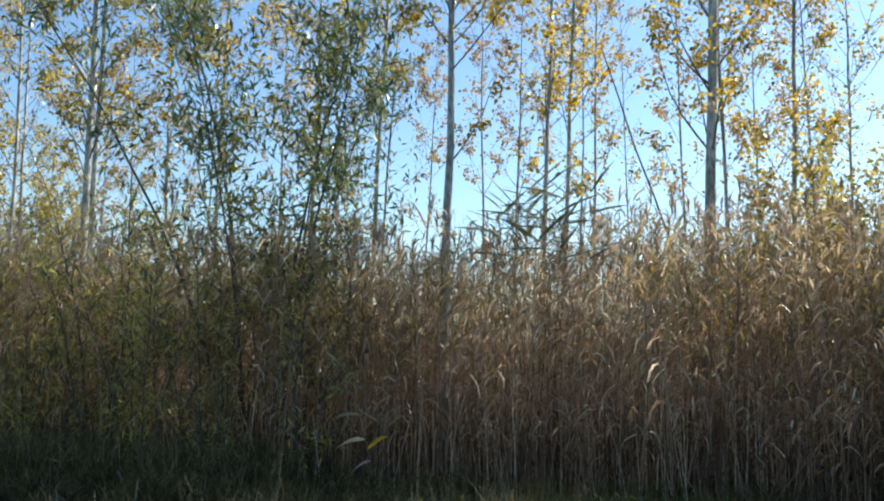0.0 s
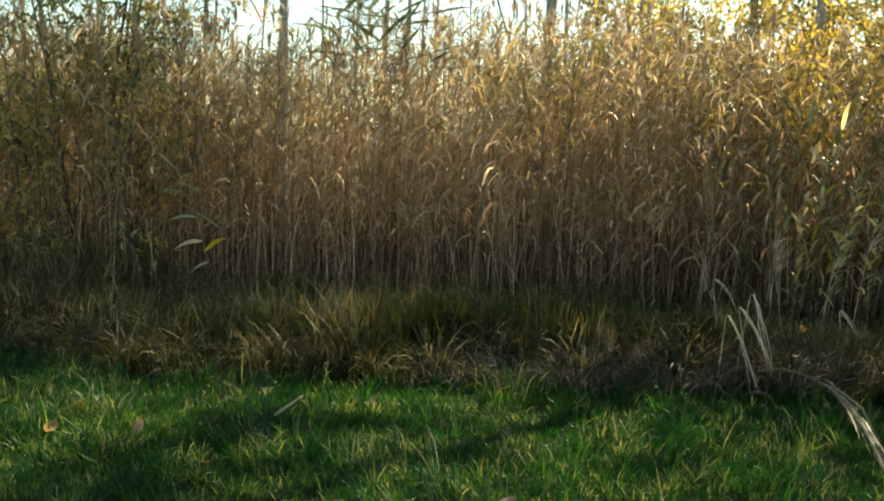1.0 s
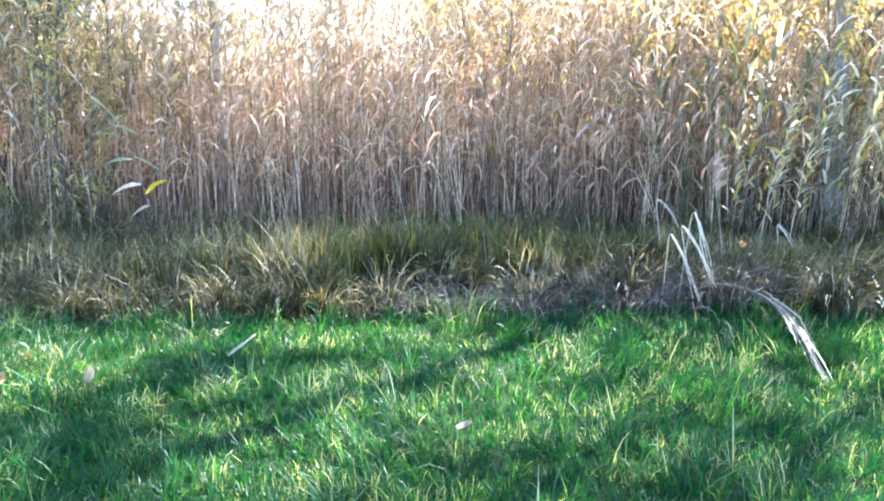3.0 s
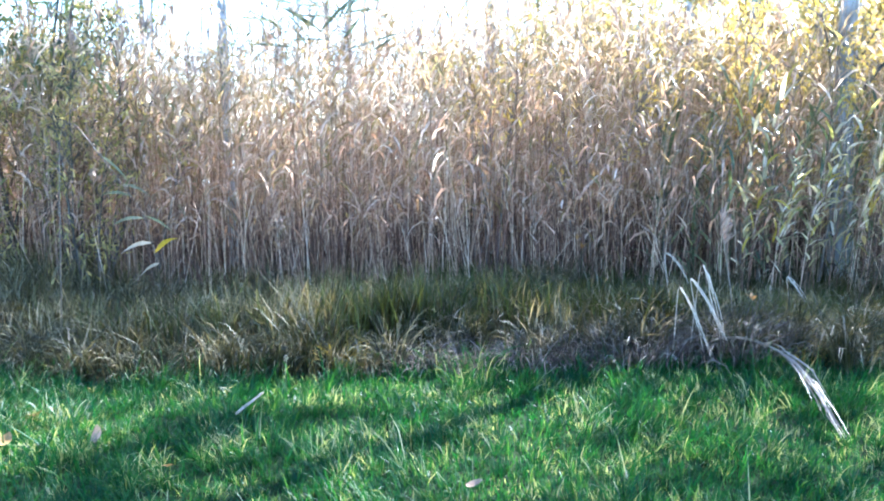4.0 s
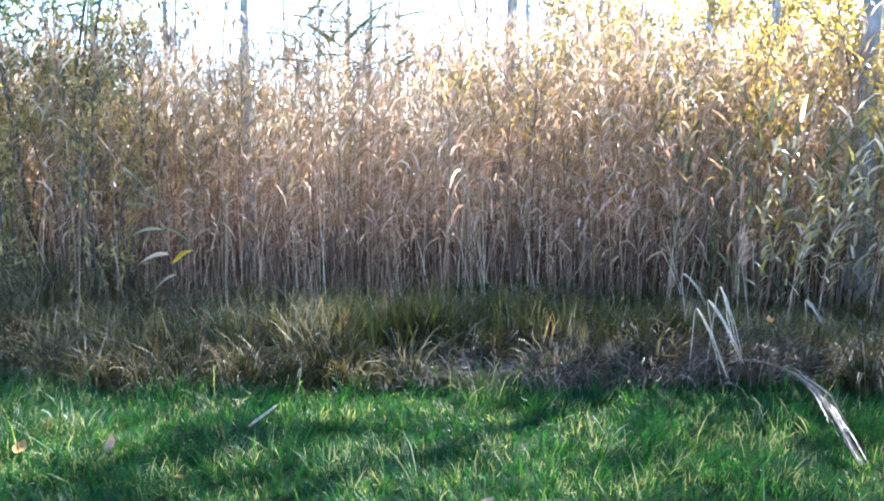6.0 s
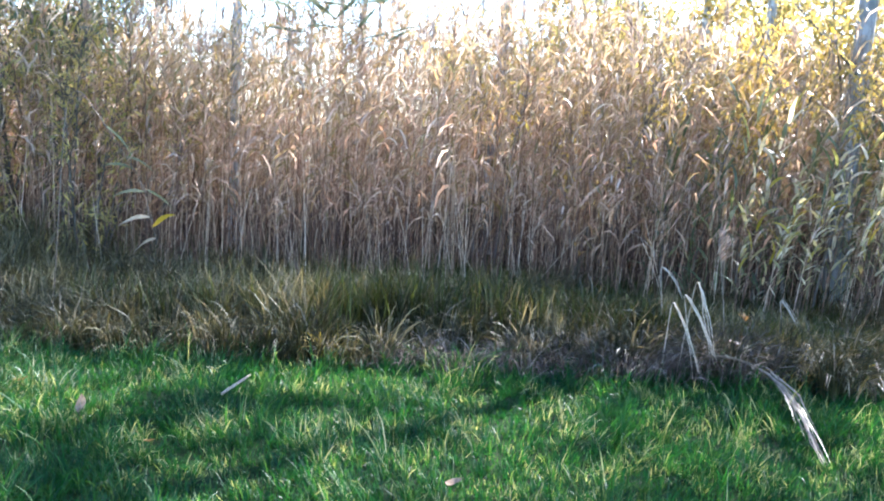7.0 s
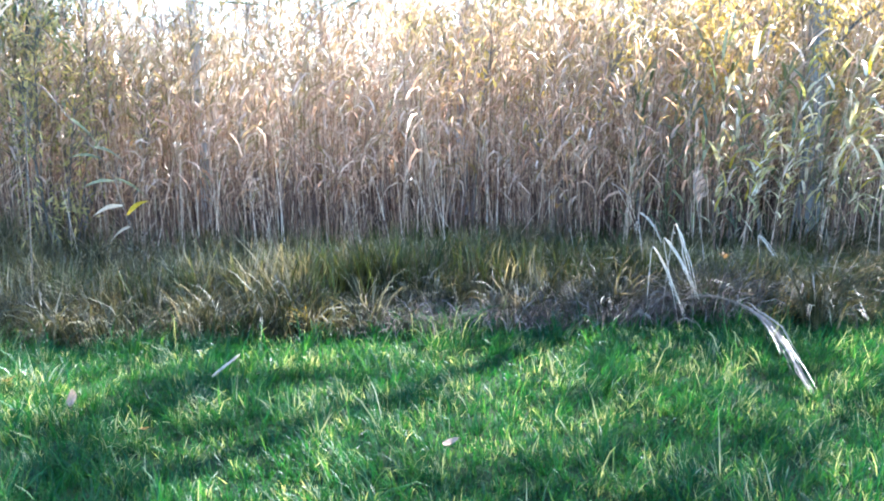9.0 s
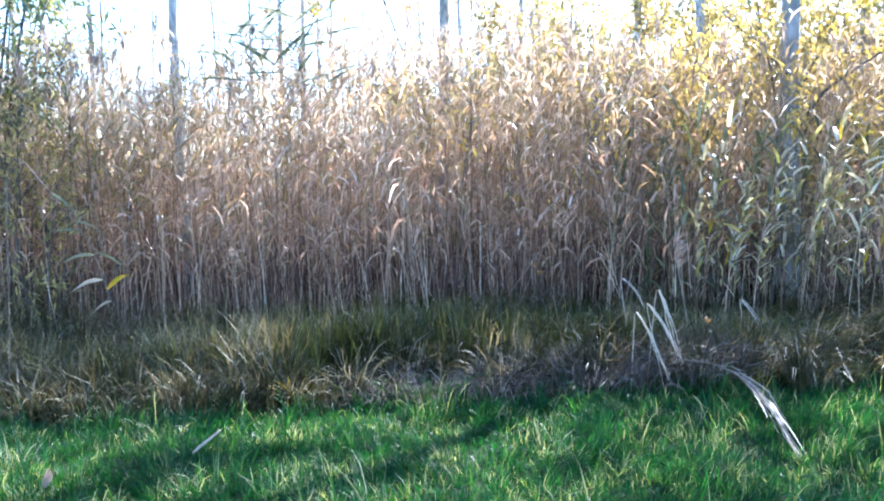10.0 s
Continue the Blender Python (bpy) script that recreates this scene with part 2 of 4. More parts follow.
# the same bark with the front trunk's shade put into its colour
M_SHADED_BARK = bark("shaded_poplar_bark", (0.33, 0.33, 0.32), (0.2, 0.2, 0.19), 7.0)
M_DARK_BARK = bark("willow_bark", (0.16, 0.14, 0.11), (0.05, 0.045, 0.035), 14)
M_TWIG = bark("twig_bark", (0.26, 0.22, 0.18), (0.1, 0.085, 0.07), 14, 0.2)

# ---- mesh helpers ----
rng = np.random.default_rng(7)


def mesh_from(name, verts, quads, material, smooth=True):
    """A mesh from arrays of vertices (n, 3) and quads (m, 4)."""
    me = bpy.data.meshes.new(name)
    verts, quads = np.asarray(verts, np.float32), np.asarray(quads, np.int32)
    me.vertices.add(len(verts))
    me.vertices.foreach_set("co", verts.ravel())
    me.loops.add(quads.size)
    me.loops.foreach_set("vertex_index", quads.ravel())
    me.polygons.add(len(quads))
    me.polygons.foreach_set("loop_start", np.arange(0, quads.size, 4, dtype=np.int32))
    me.polygons.foreach_set("use_smooth", np.full(len(quads), smooth))
    me.update(calc_edges=True)
    me.validate()
    me.materials.append(material)
    return me


def joined(pieces):
    """Put several (verts, quads) together."""
    vs, qs, base = [], [], 0
    for v, q in pieces:
        vs.append(v)
        qs.append(q + base)
        base += len(v)
    return np.concatenate(vs), np.concatenate(qs)


def unit(v):
    return v / np.maximum(np.linalg.norm(v, axis=-1, keepdims=True), 1e-9)


def ribbons(line, side, fold=None):
    """Flat blades along centre lines (n, k, 3) with half widths as vectors (n, k, 3)."""
    n, k, _ = line.shape
    v = np.stack([line - side, line + side], axis=2).reshape(-1, 3)
    a = (np.arange(n)[:, None] * k + np.arange(k - 1)[None, :]) * 2
    q = np.stack([a, a + 1, a + 3, a + 2], axis=-1).reshape(-1, 4)
    return v, q


def tubes(line, radius, sides=4):
    """Round stems along centre lines (n, k, 3) with radii (n, k)."""
    n, k, _ = line.shape
    tang = unit(np.gradient(line, axis=1))
    ref = np.where(np.abs(tang[..., 2:3]) > 0.8, np.array([1.0, 0, 0]), np.array([0, 0, 1.0]))
    ref = ref[:, :1, :]
    u = unit(np.cross(tang, np.broadcast_to(ref, tang.shape)))
    w = np.cross(tang, u)
    ang = np.arange(sides) * 2 * np.pi / sides
    ring = u[:, :, None, :] * np.cos(ang)[None, None, :, None] + w[:, :, None, :] * np.sin(ang)[None, None, :, None]
    v = (line[:, :, None, :] + ring * radius[:, :, None, None]).reshape(-1, 3)
    i, j, s = np.meshgrid(np.arange(n), np.arange(k - 1), np.arange(sides), indexing="ij")
    s2 = (s + 1) % sides
    b = (i * k + j) * sides
    q = np.stack([b + s, b + s2, b + sides + s2, b + sides + s], axis=-1).reshape(-1, 4)
    return v, q


def arcs(base, length, azimuth, lean, droop, k, power=1.4):
    """Centre lines that start with a lean from the upright and bend over by droop (radians) to the tip."""
    n = len(base)
    s = (np.arange(k) / (k - 1))[None, :]
    theta = lean[:, None] + droop[:, None] * s ** power
    step = (length / (k - 1))[:, None]
    dh = np.sin(theta) * step
    dz = np.cos(theta) * step
    h = np.concatenate([np.zeros((n, 1)), np.cumsum(dh[:, :-1], axis=1)], axis=1)
    z = np.concatenate([np.zeros((n, 1)), np.cumsum(dz[:, :-1], axis=1)], axis=1)
    d = np.stack([np.sin(azimuth), np.cos(azimuth)], axis=-1)
    line = np.empty((n, k, 3))
    line[..., 0] = base[:, None, 0] + h * d[:, None, 0]
    line[..., 1] = base[:, None, 1] + h * d[:, None, 1]
    line[..., 2] = base[:, None, 2] + z
    return line


def sides_of(line, azimuth, half, profile, twist):
    """Half-width vectors across blades that point along azimuth, turned by twist about their length."""
    tang = unit(np.gradient(line, axis=1))
    across = np.stack([np.cos(azimuth), -np.sin(azimuth), np.zeros_like(azimuth)], axis=-1)[:, None, :]
    across = np.broadcast_to(across, line.shape)
    up = np.cross(tang, across)
    c, s = np.cos(twist)[:, :, None], np.sin(twist)[:, :, None]
    return (across * c + up * s) * (half[:, None] * profile[None, :])[:, :, None]


def blades(base, length, azimuth, lean, droop, half, k=4, profile=None, twist=0.6, gen=rng):
    line = arcs(base, length, azimuth, lean, droop, k)
    if profile is None:
        profile = np.linspace(1, 0.08, k)
    tw = gen.uniform(-twist, twist, (len(base), 1)) + gen.normal(0, twist * 0.5, (len(base), 1)) * np.linspace(0, 1, k)[None, :]
    return ribbons(line, sides_of(line, azimuth, half, np.asarray(profile), tw))


def part(name, verts_quads, material, parent, label="", kind=""):
    ob = new(name, mesh_from(name, *verts_quads, material))
    ob.parent = parent
    return tagged(ob, label, kind=kind)


def patchy(x, y, scale, seed):
    """A smooth value from 0 to 1 over the plan, from a few sine waves."""
    g = np.random.default_rng(seed)
    out = np.zeros_like(x)
    for i in range(7):
        a, f, p = g.uniform(0, 2 * np.pi), scale * g.uniform(0.5, 2.2), g.uniform(0, 6.28)
        out += np.sin((x * np.cos(a) + y * np.sin(a)) * f + p)
    return 0.5 + 0.5 * np.tanh(out / 2.6)


LAWN_EDGE = 5.45                               # where the mown grass ends and the rough bank begins
REED_FRONT = 7.7                               # the front of the reed bed


def edge_at(x):
    return LAWN_EDGE + 0.14 * np.sin(x * 1.3 + 0.4) + 0.08 * np.sin(x * 3.7 + 1.0)


def ground_z(x, y):
    """Height of the ground: a nearly flat lawn and a low swell under the rough grass and the reeds."""
    x, y = np.asarray(x, float), np.asarray(y, float)
    t = np.clip((y - 5.4) / 2.2, 0, 1)
    swell = 0.1 * t * t * (3 - 2 * t)
    fade = np.clip((60 - np.hypot(x, y)) / 40, 0, 1)
    return swell * fade + 0.025 * np.sin(x * 0.9 + 0.3) * np.sin(y * 1.1 + 0.8) * fade


# ---- ground ----
def build_ground():
    def axis(lo, hi, step):
        mid = np.arange(lo, hi + step / 2, step)
        far = np.geomspace(1, 2500, 26)
        return np.concatenate([lo - far[::-1], mid, hi + far])
    gx, gy = axis(-14, 12, 0.25), axis(-2, 18, 0.2)
    x, y = np.meshgrid(gx, gy)
    v = np.stack([x, y, ground_z(x, y)], axis=-1).reshape(-1, 3)
    i, j = np.meshgrid(np.arange(len(gx) - 1), np.arange(len(gy) - 1))
    a = (j * len(gx) + i).ravel()
    q = np.stack([a, a + 1, a + 1 + len(gx), a + len(gx)], axis=-1)
    ob = new("ground", mesh_from("ground", v, q, M_SOIL))
    tagged(ob, "flat earth under meadow grass and reeds", "ground", kind="structure")


build_ground()


# ---- lawn and rough grass ----
def build_lawn():
    g = np.random.default_rng(11)
    pieces = []

    def tuft_blades(n_tuft, per, x0, x1, y0, y1, size):
        tx, ty = g.uniform(x0, x1, n_tuft), g.uniform(y0, y1, n_tuft)
        near = (np.abs(tx) < 0.64 * ty + 0.25) & (ty > 2.5)
        keep = (ty < edge_at(tx) + g.normal(0.04, 0.09, n_tuft) + 0.08 * np.clip(tx, 0, 1)) & (near == (size < 1.3))
        tx, ty = tx[keep], ty[keep]
        nt = len(tx)
        tall = patchy(tx, ty, 7.0, 3)
        big = g.gamma(3.0, 0.33, nt).clip(0.35, 2.2) * (0.4 + 1.05 * tall) * size
        big *= 1 + 0.5 * np.clip((ty - edge_at(tx) + 0.25) / 0.2, 0, 1)      # left longer along the bank
        comb = patchy(tx, ty, 1.5, 4) * 2 * np.pi * 1.5
        idx = np.repeat(np.arange(nt), per)
        n = len(idx)
        r, a = np.abs(g.normal(0, 0.02, n)) * size, g.uniform(0, 2 * np.pi, n)
        x, y = tx[idx] + r * np.sin(a), ty[idx] + r * np.cos(a)
        az = np.where(g.random(n) < 0.4, comb[idx] + g.normal(0, 0.7, n), a + g.normal(0, 0.6, n))
        length = g.uniform(0.045, 0.112, n) * big[idx] ** 0.8
        long = g.random(n) < 0.045
        length[long] *= 1.7
        lean = np.abs(g.normal(0.3, 0.25, n)) + 0.15 * tall[idx]
        base = np.stack([x, y, ground_z(x, y) - 0.005], axis=-1)
        half = g.uniform(0.0014, 0.0032, n) * size
        half[long] *= 1.35
        shape = [1, 0.95, 0.7, 0.06] if size < 1.3 else [1, 0.85, 0.06]
        pieces.append(blades(base, length, az, lean, g.uniform(0.2, 1.7, n), half, len(shape), shape, 1.0, g))

    tuft_blades(10000, 13, -4.2, 4.2, 2.4, 6.0, 1.0)
    tuft_blades(3000, 9, -8, 7, -1.0, 6.0, 1.7)
    # a short thick sward under the tufts
    n = 64000
    x, y = g.uniform(-4.2, 4.2, n), g.uniform(2.4, 6.0, n)
    keep = (np.abs(x) < 0.64 * y + 0.25) & (y < edge_at(x) + 0.05)
    x, y = x[keep], y[keep]
    n = len(x)
    base = np.stack([x, y, ground_z(x, y) - 0.004], axis=-1)
    pieces.append(blades(base, g.uniform(0.03, 0.07, n), g.uniform(0, 2 * np.pi, n), np.abs(g.normal(0.45, 0.3, n)), np.zeros(n), g.uniform(0.002, 0.0038, n), 2, [1, 0.25], 0.9, g))
    ob = new("lawn_grass", mesh_from("lawn_grass", *joined(pieces), M_GRASS))
    tagged(ob, "lush green meadow grass with sunlit patches", "grass", kind="stuff")


def build_rough_grass():
    g = np.random.default_rng(12)
    # the shaggy face of the bank: tussocks that spring up and fall over towards the lawn
    nt = 760
    tx = g.uniform(-9.5, 8, nt)
    ty = edge_at(tx) + 0.04 + g.random(nt) ** 1.4 * 2.3
    per = g.integers(26, 60, nt)
    idx = np.repeat(np.arange(nt), per)
    n = len(idx)
    size = g.uniform(0.6, 1.25, nt) * (0.65 + 0.6 * patchy(tx, ty, 2.4, 6))
    off = g.normal(0, 0.05, (n, 2))
    x, y = tx[idx] + off[:, 0], ty[idx] + off[:, 1]
    base = np.stack([x, y, ground_z(x, y) - 0.01], axis=-1)
    az = np.where(g.random(n) < 0.55, np.pi + g.normal(0, 0.8, n), g.uniform(0, 2 * np.pi, n))
    length = g.uniform(0.22, 0.56, n) * size[idx]
    pieces = [blades(base, length, az, np.abs(g.normal(0.25, 0.2, n)), g.uniform(0.9, 3.0, n), g.uniform(0.0024, 0.0058, n), 5,
                     [1, 1, 0.85, 0.55, 0.06], 0.9, g)]
    # a matted under-layer of dead blades
    n = 11000
    x = g.uniform(-9, 7.5, n)
    y = edge_at(x) + g.random(n) * 1.2
    base = np.stack([x, y, ground_z(x, y) - 0.005], axis=-1)
    pieces.append(blades(base, g.uniform(0.12, 0.34, n), g.uniform(0, 2 * np.pi, n), np.abs(g.normal(0.4, 0.3, n)),
                         g.uniform(0.2, 1.6, n), g.uniform(0.0018, 0.004, n), 3, None, 0.9, g))
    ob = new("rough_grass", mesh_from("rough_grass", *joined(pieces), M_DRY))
    tagged(ob, "long withered straw grass falling over along the bank, darkened for the shade under it", "rough grass", kind="stuff")

    # the tall olive grass behind, up to the foot of the reeds
    nt = 2500
    tx = g.uniform(-10.5, 8.5, nt)
    ty = edge_at(tx) + 0.5 + g.random(nt) * 2.2
    tall = (0.3 + 0.2 * patchy(tx, ty, 1.7, 9)) * (1 - 0.35 * np.clip((tx - 1.2) / 1.2, 0, 1)) * (1 - 0.42 * np.clip((ty - 6.2) / 0.9, 0, 1) * np.clip((tx + 3.5) / 1.0, 0, 1))
    per = g.integers(13, 27, nt)
    idx = np.repeat(np.arange(nt), per)
    n = len(idx)
    off = g.normal(0, 0.055, (n, 2))
    x, y = tx[idx] + off[:, 0], ty[idx] + off[:, 1]
    base = np.stack([x, y, ground_z(x, y) - 0.01], axis=-1)
    # tan blades leftward and up the bank; their paler colour stands in for sunlight
    dry = (g.random(nt) < np.clip((-0.5 - tx) / 1.6, 0.04, 0.62) + 0.3 * np.clip((ty - 6.3) / 0.5, 0, 1) * np.clip(0.5 - tx, 0, 1))[idx]
    withered = joined([blades(base[dry], (tall[idx] * g.uniform(0.65, 1.45, n))[dry], g.uniform(0, 2 * np.pi, dry.sum()), np.abs(g.normal(0.2, 0.16, dry.sum())),
                              g.uniform(0.4, 2.0, dry.sum()), g.uniform(0.003, 0.0068, dry.sum()), 4, [1, 1, 0.7, 0.06], 0.9, g)])
    base, idx = base[~dry], idx[~dry]
    n = len(idx)
    back = blades(base, tall[idx] * g.uniform(0.65, 1.45, n), g.uniform(0, 2 * np.pi, n), np.abs(g.normal(0.16, 0.14, n)), g.uniform(0.2, 1.5, n),
                  g.uniform(0.003, 0.0068, n), 4, [1, 1, 0.7, 0.06], 0.9, g)
    # single straws that stand out of it
    n = 170
    x = g.uniform(-6, 5, n)
    y = edge_at(x) + 0.4 + g.random(n) * 2.0
    base = np.stack([x, y, ground_z(x, y) - 0.01], axis=-1)
    straws = blades(base, g.uniform(0.35, 0.75, n), g.uniform(0, 2 * np.pi, n), np.abs(g.normal(0.15, 0.15, n)), g.uniform(0.0, 1.3, n),
                    g.uniform(0.0022, 0.004, n), 4, [1, 1, 0.9, 0.3], 0.9, g)
    ob = new("dead_straws", mesh_from("dead_straws", *straws, M_HAY))
    tagged(ob, "single bleached straws standing in the bank grass", "rough grass", kind="stuff")
    ob = new("withered_bank_grass", mesh_from("withered_bank_grass", *withered, M_HAY))
    tagged(ob, "withered tan and olive grass high on the bank, paler to stand in for sunlight", "rough grass", kind="stuff")
    ob = new("bank_grass", mesh_from("bank_grass", *back, M_BANK))
    tagged(ob, "tall olive green grass at the foot of the reeds", "rough grass", kind="stuff")


build_lawn()
build_rough_grass()


# ---- reeds ----
LEAF_PROFILE = [0.4, 1.0, 0.85, 0.05]


def reed_geometry(g, x, y, height, lean_az, lean, bend, n_leaf, leaf_len, plume_share):
    """Stems, leaves and plumes of a stand of reeds; returns four (verts, quads)."""
    n = len(x)
    base = np.stack([x, y, ground_z(x, y) - 0.02], axis=-1)
    line = arcs(base, height, lean_az, lean, bend, 5, 2.0)
    s = np.linspace(0, 1, 5)
    stem = tubes(line, g.uniform(0.002, 0.0044, n)[:, None] * (1 - 0.65 * s)[None, :], 3)
    # leaves by turns on both sides of the stem
    idx = np.repeat(np.arange(n), n_leaf)
    m = len(idx)
    rank = np.tile(np.arange(n_leaf), n)
    f = np.clip(0.2 + 0.78 * ((rank + g.uniform(0, 0.9, m)) / n_leaf) ** 0.72, 0, 0.99) * 4
    lo = f.astype(int)
    w = (f - lo)[:, None]
    foot = line[idx, lo] * (1 - w) + line[idx, np.minimum(lo + 1, 4)] * w
    wind = g.normal(1.2, 0.9, n)
    az = np.where(g.random(m) < 0.68, wind[idx], wind[idx] + np.pi) + g.normal(0, 0.6, m)
    rel = f / 4
    length = g.uniform(0.6, 1.15, m) * leaf_len * (0.75 + 0.5 * np.sin(np.pi * np.clip(rel, 0, 1)))
    lean_l = g.uniform(0.2, 0.65, m)
    droop = g.uniform(1.4, 3.1, m) * (1.1 - 0.25 * rel)
    half = g.uniform(0.0045, 0.0115, m)
    top = rel + g.normal(0, 0.09, m) > 0.62
    leaf, upper = [blades(foot[q], length[q], az[q], lean_l[q], droop[q], half[q], 4, LEAF_PROFILE, 1.1, g) for q in (~top, top)]
    # plumes
    has = np.nonzero(g.random(n) < plume_share)[0]
    if len(has) == 0:
        return stem, leaf, upper, None
    per = 10
    idx = np.repeat(has, per)
    m = len(idx)
    up = g.uniform(0, 0.14, m)
    top = line[idx, 4] + np.stack([np.zeros(m), np.zeros(m), up - 0.06], axis=-1)
    paz = np.repeat(g.uniform(0, 2 * np.pi, len(has)), per) + g.normal(0, 0.9, m)
    plume = blades(top, g.uniform(0.07, 0.17, m), paz, g.uniform(0.05, 0.5, m), g.uniform(0.2, 1.2, m), g.uniform(0.004, 0.009, m), 3, [0.5, 1, 0.1], 1.2, g)
    return stem, leaf, upper, plume


def build_reed_bed():
    g = np.random.default_rng(21)
    n, n_back = 8000, 2400
    x = np.concatenate([g.uniform(-13.5, 10.5, n), g.uniform(-17, 13, n_back)])
    depth = np.concatenate([g.random(n) ** 1.5 * 4.6, g.uniform(4.4, 9.0, n_back)])
    n += n_back
    front = REED_FRONT + 0.25 * np.clip((-3.3 - x) / 1.0, 0, 1) + 0.55 * np.clip((x - 3.9) / 0.5, 0, 1) + 0.15 * np.sin(x * 0.8) + 0.12 * np.sin(x * 2.3 + 1)
    y = front + depth
    stray = (g.random(n) < 0.05) & (depth < 1.0) & (x > -1.0)
    y[stray] -= g.uniform(0.1, 0.9, stray.sum())
    rise = 0.1 * np.exp(-((x - 0.3) / 1.6) ** 2) - 0.08 * np.clip((x - 1.5) / 1.0, 0, 1) - 0.05 * np.clip((-x - 3) / 2, 0, 1)
    height = g.normal(2.62, 0.13, n) + rise - 0.3 * np.exp(-((x + 2.35) / 0.45) ** 2) + 0.16 * (patchy(x, y, 1.1, 8) - 0.5) * 2
    short = g.random(n) < 0.22
    height[short] *= g.uniform(0.55, 0.85, short.sum())
    lean = np.abs(g.normal(0, 0.11, n)) + 0.16 * (g.random(n) < 0.12)
    stem, leaf, upper, plume = reed_geometry(g, x, y, height, g.uniform(0, 2 * np.pi, n), lean,
                                      np.abs(g.normal(0, 0.18, n)), 9, 0.255, 0.14)
    # broken stems that lean across the front of the stand
    m = 300
    bx = g.uniform(-6.5, 5.5, m)
    by = REED_FRONT - 0.25 + g.random(m) * 0.6
    broken = arcs(np.stack([bx, by, ground_z(bx, by) - 0.02], axis=-1), g.uniform(0.5, 1.5, m), g.choice([1.57, -1.57, 2.6, -2.6], m) + g.normal(0, 0.4, m),
                  np.abs(g.normal(0.28, 0.22, m)), g.normal(0.1, 0.15, m), 4)
    stem = joined([stem, tubes(broken, g.uniform(0.0022, 0.004, m)[:, None] * np.array([[1, 0.95, 0.9, 0.8]]), 3)])
    bed = tagged(new("reed_bed"), "dense stand of tall tan withered common reeds", "reeds", kind="stuff")
    part("stems", stem, M_REED_STEM, bed, "pale brown reed stems", "stuff")
    part("leaves", leaf, M_REED_LEAF, bed, "withered tan and rust reed leaves", "stuff")
    part("upper_leaves", upper, M_REED_TOP, bed, "straw and olive leaves of the reed tops", "stuff")
    part("plumes", plume, M_PLUME, bed, "brown feathery seed plumes", "stuff")
    # fallen stems and leaves that fill the foot of the stand, darkened to deepen its shade
    m = 11500
    x = g.uniform(-14, 11, m)
    y = REED_FRONT + 0.2 + g.random(m) ** 1.2 * 8
    base = np.stack([x, y, ground_z(x, y) - 0.01], axis=-1)
    litter = blades(base, g.uniform(0.3, 1.1, m), g.uniform(0, 2 * np.pi, m), np.abs(g.normal(0.3, 0.3, m)), g.uniform(0.1, 1.6, m),
                    g.uniform(0.004, 0.01, m), 4, [0.8, 1, 0.8, 0.1], 0.9, g)
    part("litter", litter, M_SHADED_LITTER, bed, "broken dead reed leaves and stems, coloured dark for the shade among the reeds", "stuff")


build_reed_bed()


# ---- trees ----
def frames_along(line, f):
    """Points at fractions f of one centre line (k, 3)."""
    k = len(line)
    t = np.clip(f, 0, 0.999) * (k - 1)
    i = t.astype(int)
    w = (t - i)[:, None]
    return line[i] * (1 - w) + line[np.minimum(i + 1, k - 1)] * w


def leaf_cards(g, centres, length, ratio, hang=0.6):
    """Leaves with a folded midrib: four-cornered blades in two halves, hanging to some degree."""
    n = len(centres)
    d = unit(g.normal(0, 1, (n, 3)) + np.array([0, 0, -hang]))
    c = unit(np.cross(d, g.normal(0, 1, (n, 3))))
    nrm = np.cross(d, c)
    ln = (length * g.uniform(0.65, 1.25, n))[:, None]
    mid = centres + d * ln * 0.45
    wid = c * ln * ratio * 0.5
    lift = nrm * ln * ratio * 0.14
    v = np.stack([centres, mid + wid + lift, centres + d * ln, mid - wid + lift], axis=1).reshape(-1, 3)
    a = np.arange(n)[:, None] * 4
    return v, a + np.array([[0, 1, 2, 3]])


